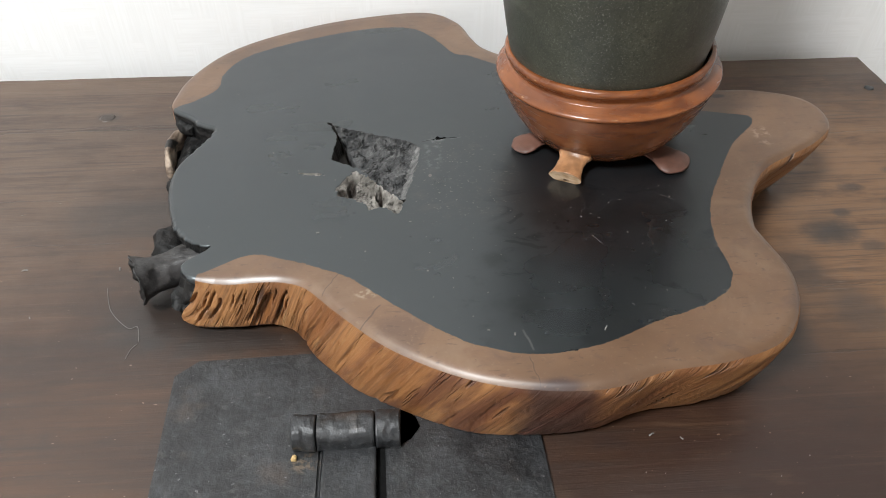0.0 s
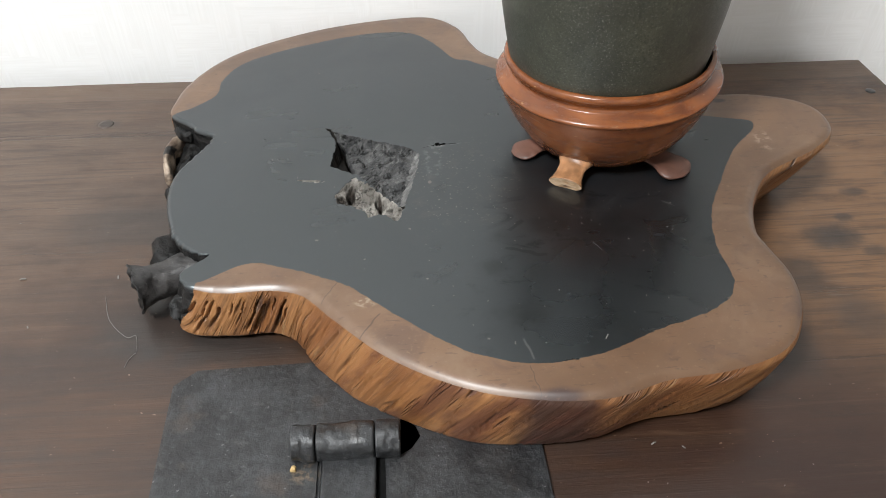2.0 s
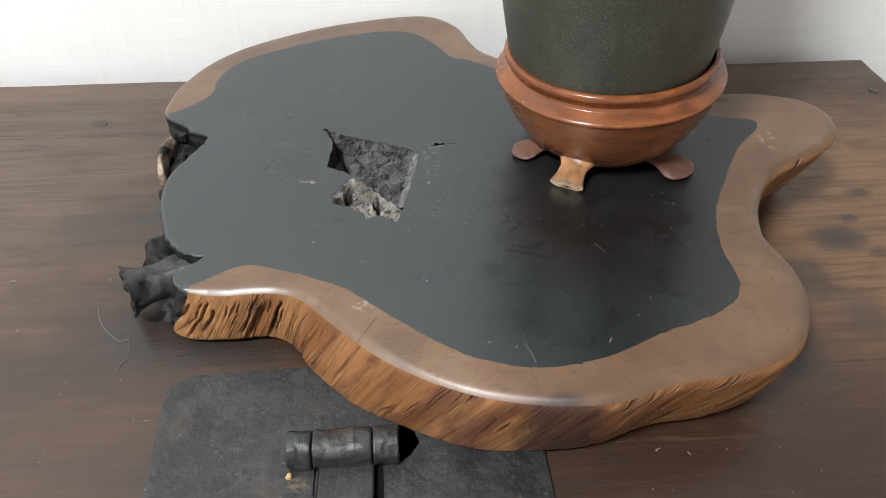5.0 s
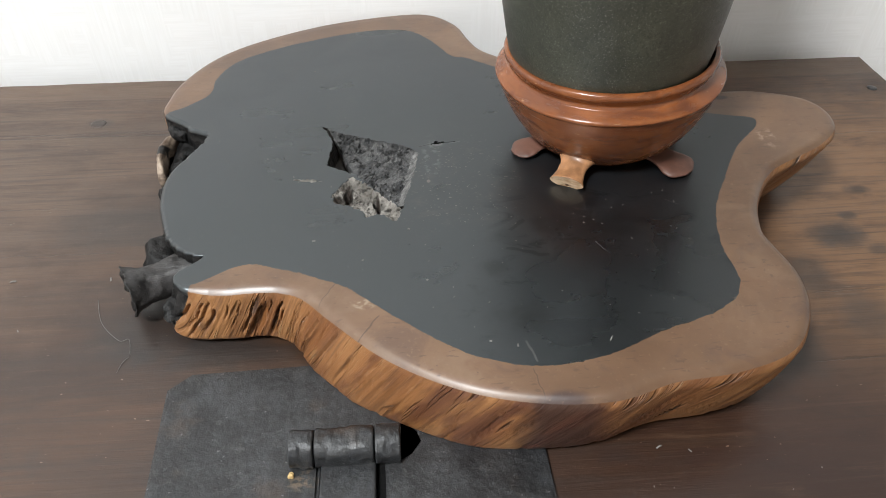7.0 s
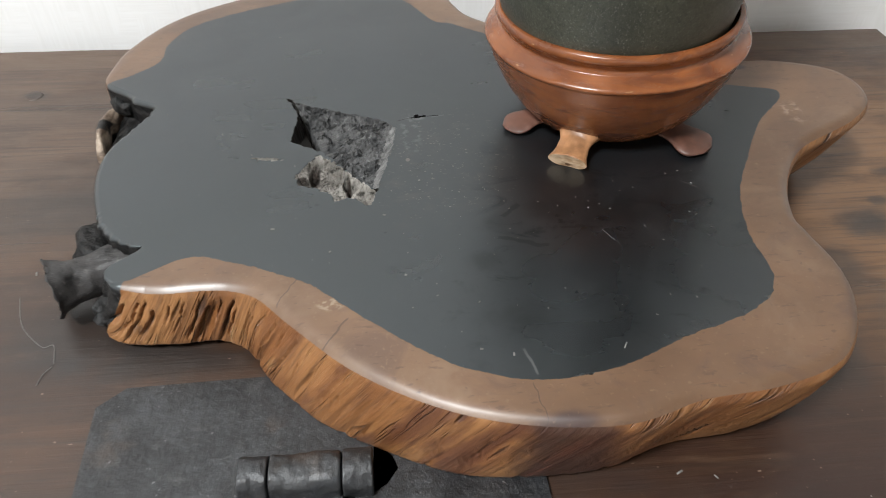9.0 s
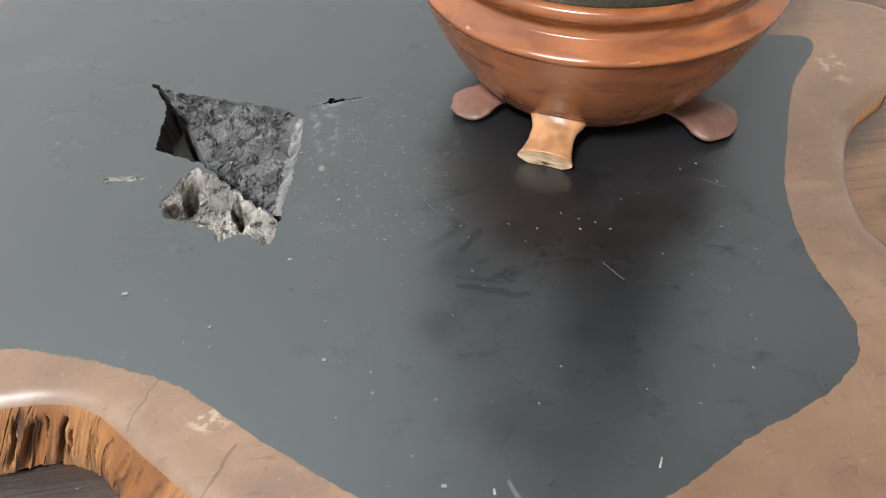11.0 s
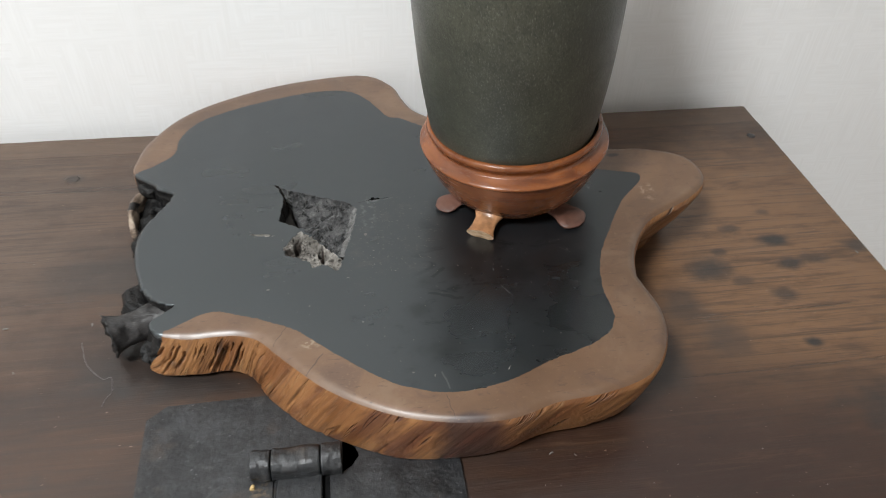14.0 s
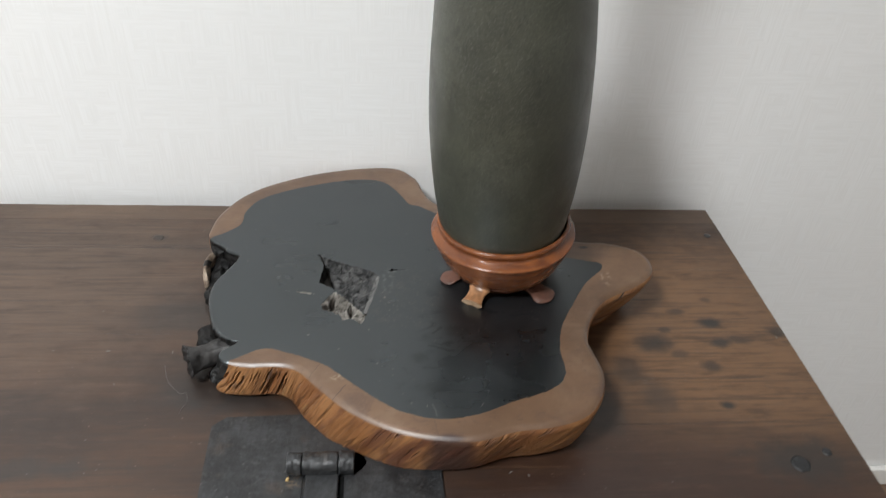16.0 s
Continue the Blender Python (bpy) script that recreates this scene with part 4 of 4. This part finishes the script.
    seg = np.hypot(np.diff(x, append=x[0]), np.diff(y, append=y[0]))
    run = np.concatenate([[0], np.cumsum(seg)[:-1]])
    nx, ny = np.gradient(np.concatenate([y[-3:], y, y[:3]]))[3:-3], -np.gradient(np.concatenate([x[-3:], x, x[:3]]))[3:-3]
    ln = np.hypot(nx, ny)
    nx, ny = nx / ln, ny / ln
    for _ in range(26):
        nx, ny = (np.roll(nx, 1) + nx + np.roll(nx, -1)) / 3, (np.roll(ny, 1) + ny + np.roll(ny, -1)) / 3
    tuck = np.interp(np.degrees(ang), [a for a, _ in TUCK], [b for _, b in TUCK])
    zt = ztop(x, y)
    low = np.interp(np.degrees(ang), [0, 200, 216, 226, 245, 262, 360], [0.0, 0.001, 0.004, 0.003, 0.003, 0.0, 0.0])
    slope = np.interp(np.degrees(ang), [0, 222, 260, 285, 310, 340, 360], [0.9, 0.5, 0.5, 0.7, 1.0, 1.0, 0.9])
    rv, uv = [], []
    rows = []
    for f in (0.0, 0.25, 0.5, 0.75, 1.0):
        r = ri + (ro - edge - ri) * f
        rows.append((CX + r * cos, CY + r * sin, ztop(CX + r * cos, CY + r * sin)))
    base_r = ro - edge
    for deg in (18, 36, 54, 72, 90):
        s, c = math.sin(radians(deg)) * edge, (1 - math.cos(radians(deg))) * edge
        px, py = CX + base_r * cos + nx * s, CY + base_r * sin + ny * s
        rows.append((px, py, zt - c))
    sx, sy = rows[-1][0], rows[-1][1]
    steps = 20
    # splits that run down the side: place along the edge, width, end, depth
    cut_rnd = random.Random(11)
    first, last = np.interp(radians(223), ang, run), np.interp(radians(262), ang, run)
    cuts = [(first + (last - first) * ((k + cut_rnd.uniform(0.0, 1.0)) / 17) ** 1.1, cut_rnd.uniform(0.0004, 0.0012), cut_rnd.uniform(-0.1, 0.15), cut_rnd.uniform(0.4, 1.0), cut_rnd.uniform(0.5, 1.0) * (0.0050 if k < 11 else 0.0028)) for k in range(17)]
    cuts += [(last + cut_rnd.uniform(0.0, 0.40), cut_rnd.uniform(0.0005, 0.0009), cut_rnd.uniform(0.0, 0.5), cut_rnd.uniform(0.5, 1.0), cut_rnd.uniform(0.0008, 0.0018)) for _ in range(46)]
    for i in range(1, steps + 1):
        f = i / steps
        z = (zt - edge) * (1 - f) + low * f
        bulge = 0.0018 * math.sin(math.pi * f) - (0.002 * max(0, (f - 0.9) / 0.1))
        off = -tuck * f + bulge
        q = run + slope * (zt - z)
        deep = np.interp(np.degrees(ang), [0, 150, 222, 240, 255, 275, 330, 360], [0.0012, 0.001, 0.0032, 0.0034, 0.0014, 0.0010, 0.0013, 0.0012])
        g = np.array([2.6 * max(0.0, noise.noise(Vector((v * 150, zz * 22, 2))) - 0.2) + 0.5 * abs(noise.noise(Vector((v * 420, zz * 20, 5)))) for v, zz in zip(q, z)])
        off = off - deep * g * min(1.0, 3.5 * f) * min(1.0, 4 * (1 - f) + 0.25) * 1.1
        for at, wide, start, end, deep_cut in cuts:
            wander = at + 0.0014 * noise.noise(Vector((at * 90, f * 4, 1))) + 0.0006 * noise.noise(Vector((at * 300, f * 14, 2)))
            span = min(1.0, max(0.0, (f - start) * 9)) * min(1.0, max(0.0, (end - f) * 6))
            off = off - deep_cut * span * np.minimum(1.0, 1.7 * np.maximum(0.0, 1 - np.abs(q - wander) / wide))
        rows.append((sx + nx * off, sy + ny * off, z))
    rows.append((CX + (ro - 0.03) * cos, CY + (ro - 0.03) * sin, low + 0.0005))
    for rx, ry, rz in rows:
        for k in range(n):
            rv.append((rx[k], ry[k], rz[k]))
            uv.append((run[k] + slope[k] * (zt[k] - rz[k]), rz[k]))
    flat, side, burnt, black = [], [], [], []
    for i in range(len(rows) - 1):
        for k in range(n):
            j = (k + 1) % n
            f = (i * n + k, (i + 1) * n + k, (i + 1) * n + j, i * n + j)
            slip = max(0, i - 9)      # the brown skin creeps under the black at the foot
            ((black if i < 9 else burnt) if dark[k] and dark[(k + slip) % n] else flat if i < 7 else side).append(f)
    subset("sapwood_rim", flat, SAP, "smooth brown sapwood rim", uv, rv)
    subset("live_edge", side, SIDE, "grooved orange-brown natural edge with dark streaks", uv, rv)
    subset("heartwood_edge", black, HEART, "rounded polished black edge", uv, rv)
    subset("charred_edge", burnt, CHAR, "black broken edge", uv, rv)

    # broken branch stub that flares at its end
    path = spline([(-0.098, 0.180, 0.016), (-0.112, 0.174, 0.017), (-0.124, 0.168, 0.0175), (-0.134, 0.163, 0.018), (-0.1425, 0.1585, 0.0185)], 9)
    t = np.linspace(0, 1, len(path))
    radii = np.interp(t, [0, 0.25, 0.5, 0.75, 0.92, 1], [0.017, 0.0140, 0.0108, 0.0115, 0.0142, 0.0162])
    v, f = tube(path, radii, 56, 0.88, 0.0013, 95, False)
    rim = (len(path) - 1) * 56
    v = [p + Vector((-0.9, -0.45, 0.1)) * 0.0022 * noise.noise(p * 260) if k >= rim else p for k, p in enumerate(v)]
    m = len(v)
    v += [Vector(path[-1]) * 0.45 + p * 0.55 + Vector((0.0035, 0.0018, 0)) for p in v[rim:rim + 56]] + [Vector((-0.131, 0.1645, 0.018))]
    f += [(rim + k, rim + (k + 1) % 56, m + (k + 1) % 56, m + k) for k in range(56)] + [(m + k, m + (k + 1) % 56, m + 56) for k in range(56)]
    part("branch_stub", mesh_of("branch_stub", v, f, STUBWOOD), slab, "sooty grey-black broken branch stub that flares at its end")
    path = spline([(-0.104, 0.150, 0.016), (-0.112, 0.147, 0.014), (-0.117, 0.143, 0.010)], 6)
    v, f = tube(path, np.linspace(0.009, 0.0065, len(path)), 26, 1.2, 0.0030, 150)
    part("char_lump", mesh_of("char_lump", v, f, CHAR), slab, "black charred lump")
    path = spline([(-0.124, 0.206, 0.014), (-0.131, 0.192, 0.016), (-0.128, 0.178, 0.016)], 6)
    v, f = tube(path, np.interp(np.linspace(0, 1, len(path)), [0, 0.5, 1], [0.006, 0.010, 0.008]), 26, 1.0, 0.003, 110)
    part("char_lump", mesh_of("char_lump", v, f, CHAR), slab, "black charred lump")
    # pale bark that shows below the notch
    path = spline([(-0.147, 0.318, 0.012), (-0.153, 0.303, 0.012), (-0.1535, 0.288, 0.011), (-0.149, 0.270, 0.009)], 8)
    v, f = tube(path, np.interp(np.linspace(0, 1, len(path)), [0, 0.5, 1], [0.0030, 0.0034, 0.0030]), 30, 2.9, 0.0012, 130)
    part("bark_ledge", mesh_of("bark_ledge", v, f, BARK), slab, "pale weathered bark ledge")
    # black lump set low in the notch, standing in for its shade
    path = spline([(-0.135, 0.312, 0.010), (-0.140, 0.290, 0.006), (-0.141, 0.268, 0.006), (-0.138, 0.250, 0.010)], 8)
    v, f = tube(path, np.interp(np.linspace(0, 1, len(path)), [0, 0.5, 1], [0.012, 0.009, 0.009]), 26, 0.8, 0.003, 140)
    part("char_lump", mesh_of("char_lump", v, f, CHAR), slab, "black lump under the notch, added for the shade of the hollow")
    path = spline([(-0.1495, 0.3230, 0.0215), (-0.1445, 0.3130, 0.0225), (-0.1375, 0.3050, 0.0225)], 6)
    v, f = tube(path, np.interp(np.linspace(0, 1, len(path)), [0, 0.5, 1], [0.0045, 0.0065, 0.004]), 20, 0.9, 0.0022, 170)
    part("char_lump", mesh_of("char_lump", v, f, CHAR), slab, "black broken ledge in the notch")
    return slab


build_slab()

# ---- stand and vase ----
SX, SY, SZ = 0.1367, 0.249, 0.0496
TIP = pose(0, 0, 0, 0.25, -3.3, 0)      # it stands square on the leaning slab
SLAB_AT = lambda x, y: A0 + AX * x + AY * y


def build_stand():
    stand = thing("vase_stand", "turned reddish-brown varnished wooden stand with splayed feet", "vase stand", (SX, SY, SZ))
    stand.matrix_basis = pose(SX, SY, SZ) @ TIP
    z0 = 0.0490
    outer = spline([(0.0005, 0.0515), (0.030, 0.0508), (0.0400, 0.0525), (0.0475, 0.0590), (0.0552, 0.0700), (0.0612, 0.0825), (0.0657, 0.0950)], 6)
    brim = spline([(0.0655, 0.0945), (0.0663, 0.0958), (0.0657, 0.0972), (0.0625, 0.0992), (0.0598, 0.1010)], 6)
    neck = spline([(0.0598, 0.1010), (0.0590, 0.1030), (0.0600, 0.1052), (0.0612, 0.1075), (0.0606, 0.1098), (0.0588, 0.1105), (0.0574, 0.1092), (0.0565, 0.1000), (0.050, 0.090), (0.0005, 0.088)], 6)
    prof = [(r, z - z0) for r, z in outer[:-1] + brim[:-1] + neck]
    v, f = lathe(prof, 128, wob=0.006)
    part("bowl", mesh_of("bowl", v, f, STANDWOOD), stand, "turned bowl with a stepped rim")
    for deg, bare, out in ((196, False, -0.0035), (238.5, True, 0.0025), (306, False, 0.001), (20, False, 0.0), (112, False, 0.0)):
        c, s = math.cos(radians(deg)), math.sin(radians(deg))
        end = 0.0012
        if bare:
            pts = [(0.036, 0.010), (0.0450, 0.0105), (0.0500, 0.0085), (0.0550, end + 0.0050), (0.0605, end + 0.0030)]
            rad = [0.0125, 0.0108, 0.0082, 0.0084, 0.0102]
            flat = 0.50
        else:
            pts = [(0.034, 0.0060), (0.0430, 0.0050), (0.0490, end + 0.0032), (0.0545, end + 0.0022), (0.0600, end + 0.0014), (0.0645, end + 0.0012)]
            rad = [w * (0.82 if deg == 196 else 1.0) for w in (0.0095, 0.0088, 0.0095, 0.0115, 0.0105, 0.0030)]
            flat = 0.24
        pts = [(r + out * min(1, i / 3), z) for i, (r, z) in enumerate(pts)]
        sweep = spline([(r, z, w) for (r, z), w in zip(pts, rad)], 9)
        path = [np.array((r * c, r * s, z)) for r, z, _ in sweep]
        v, f = tube(path, [w for _, _, w in sweep], 28, flat, 0.0004, 120)
        lowest = [Vector((p.x, p.y, max(p.z, 0.0002))) for p in v]
        foot = part("foot", mesh_of("foot", lowest, f, TANFOOT if bare else DUSTYFOOT), stand, "paler foot with a chipped end" if bare else "dull purplish-brown spatula foot")
        if bare:
            tip = Vector(path[-1]) + Vector((c, s, 0)) * 0.0002
            rim = [p + Vector((c, s, 0)) * 0.0004 for p in lowest[-28:]]
            mid = [tip + (p - tip) * 0.5 - Vector((c, s, 0)) * (0.0001 + 0.0006 * random.random() * 0.3) for p in rim]
            fs = [(k, (k + 1) % 28, 28 + (k + 1) % 28, 28 + k) for k in range(28)] + [(28 + k, 28 + (k + 1) % 28, 56) for k in range(28)]
            part("bare_end", mesh_of("bare_end", rim + mid + [tip + Vector((c, s, 0)) * 0.0001], fs, FOOTWOOD), foot, "bare pale end grain")


build_stand()

vase_profile = spline([(0.0005, 0.0002), (0.045, 0.0002), (0.0535, 0.004), (0.0563, 0.016), (0.0588, 0.030), (0.0627, 0.060), (0.0652, 0.095), (0.0659, 0.125), (0.0645, 0.172), (0.0610, 0.216), (0.0580, 0.245), (0.0500, 0.264), (0.0370, 0.281), (0.0290, 0.305), (0.0240, 0.350), (0.0210, 0.410), (0.0245, 0.470), (0.034, 0.545), (0.044, 0.602), (0.0480, 0.622), (0.0470, 0.6235), (0.032, 0.545), (0.019, 0.450), (0.019, 0.350), (0.044, 0.255), (0.050, 0.020), (0.0005, 0.010)], 8)
vase = thing("vase", "tall dark olive stoneware vase with a speckled satin surface", "vase")
vase.matrix_basis = pose(SX, SY, SZ) @ pose(-0.0038, 0, 0.0405, 0.2, -2.7, 0)
split_at = next(i for i, q in enumerate(vase_profile) if q[1] > 0.305)
v, f = lathe(vase_profile[:split_at + 1], 128, 0, 0, 0, 0.004)
part("body", mesh_of("body", v, f, STONEWARE), vase)
v, f = lathe(vase_profile[split_at:], 96, 0, 0, 0, 0.004)
part("neck", mesh_of("neck", v, f, STONEWARE), vase)

# ---- dust and lint ----
def flakes(name, spots, lift, label):
    """Tiny curled flakes that lie on a surface: x, y, length, width."""
    verts, faces = [], []
    for x, y, ln, w, *turn in spots:
        a = turn[0] if turn else random.uniform(0, math.pi)
        c, s = math.cos(a), math.sin(a)
        b = len(verts)
        for u in (-0.5, 0.0, 0.5):
            for q in (-0.5, 0.5):
                dx, dy = u * ln * c - q * w * s, u * ln * s + q * w * c
                verts.append((x + dx, y + dy, lift(x + dx, y + dy) + 0.0001 + (0.0004 if u == 0 else 0.0) * (ln > 0.002)))
                verts.append((verts[-1][0], verts[-1][1], verts[-1][2] + 0.00025))
        for i in (0, 4):
            faces += [(b + i + 1, b + i + 3, b + i + 7, b + i + 5), (b + i, b + i + 4, b + i + 6, b + i + 2), (b + i, b + i + 1, b + i + 5, b + i + 4), (b + i + 2, b + i + 6, b + i + 7, b + i + 3)]
        faces += [(b, b + 2, b + 3, b + 1), (b + 8, b + 9, b + 11, b + 10)]
    ob = new(name, mesh_of(name, verts, faces, LINT, False))
    return tagged(ob, label, "dust", kind="stuff")


on_slab = [(0.102, 0.082, 0.0030, 0.0005, 1.0), (0.047, 0.087, 0.0013, 0.0008), (-0.040, 0.169, 0.0018, 0.0011), (0.176, 0.199, 0.0016, 0.0012), (0.059, 0.083, 0.0016, 0.0007), (0.012, 0.172, 0.0013, 0.0008), (-0.013, 0.150, 0.0010, 0.0008), (0.020, 0.131, 0.0010, 0.0009), (-0.074, 0.252, 0.0015, 0.0006), (0.030, 0.196, 0.0011, 0.0009)]
rnd = random.Random(5)
on_slab += [(rnd.uniform(0.02, 0.16), rnd.uniform(0.09, 0.19), rnd.uniform(0.0004, 0.0010), rnd.uniform(0.0002, 0.0004)) for _ in range(48)]
on_slab += [(rnd.uniform(0.015, 0.055), rnd.uniform(0.18, 0.24), rnd.uniform(0.0004, 0.0012), rnd.uniform(0.0002, 0.0004)) for _ in range(16)]
on_slab += [(rnd.uniform(-0.11, 0.02), rnd.uniform(0.16, 0.38), rnd.uniform(0.0005, 0.0012), rnd.uniform(0.0003, 0.0006)) for _ in range(14)]
on_slab = [q for q in on_slab if pit_depth(q[0], q[1])[0] == 0 and math.hypot(q[0] - SX, q[1] - SY) > 0.066]
flakes("slab_dust", on_slab, SLAB_AT, "pale dust flecks on the black wood")
on_chest = [(0.125, 0.053, 0.003, 0.0007), (0.139, 0.050, 0.002, 0.0006), (-0.222, 0.190, 0.0035, 0.0012), (-0.165, 0.188, 0.003, 0.0008), (-0.330, 0.212, 0.0035, 0.0012), (0.409, 0.203, 0.003, 0.001), (-0.205, 0.150, 0.002, 0.0006)]
on_chest += [(rnd.uniform(-0.42, -0.17), rnd.uniform(0.01, 0.38), rnd.uniform(0.0006, 0.0014), rnd.uniform(0.0003, 0.0006)) for _ in range(16)]
on_chest += [(rnd.uniform(0.10, 0.40), rnd.uniform(0.005, 0.045), rnd.uniform(0.0006, 0.0014), rnd.uniform(0.0003, 0.0006)) for _ in range(14)]
flakes("chest_dust", on_chest, lambda x, y: 0.0002, "pale crumbs and dust on the dark chest top")


def thread(points, label):
    path = [np.array((x, y, 0.0004)) for x, y in spline(points, 8)]
    v, f = tube(path, [0.00016] * len(path), 5)
    tagged(new("lint_thread", mesh_of("lint_thread", v, f, LINT)), label, "thread", "loose threads")


thread([(-0.1679, 0.1715), (-0.1606, 0.1526), (-0.1479, 0.1390), (-0.1425, 0.1394), (-0.1392, 0.1283)], "fine pale curled thread lying on the chest")
thread([(-0.1395, 0.1270), (-0.1421, 0.1229), (-0.1432, 0.1168)], "short fine pale thread lying on the chest")
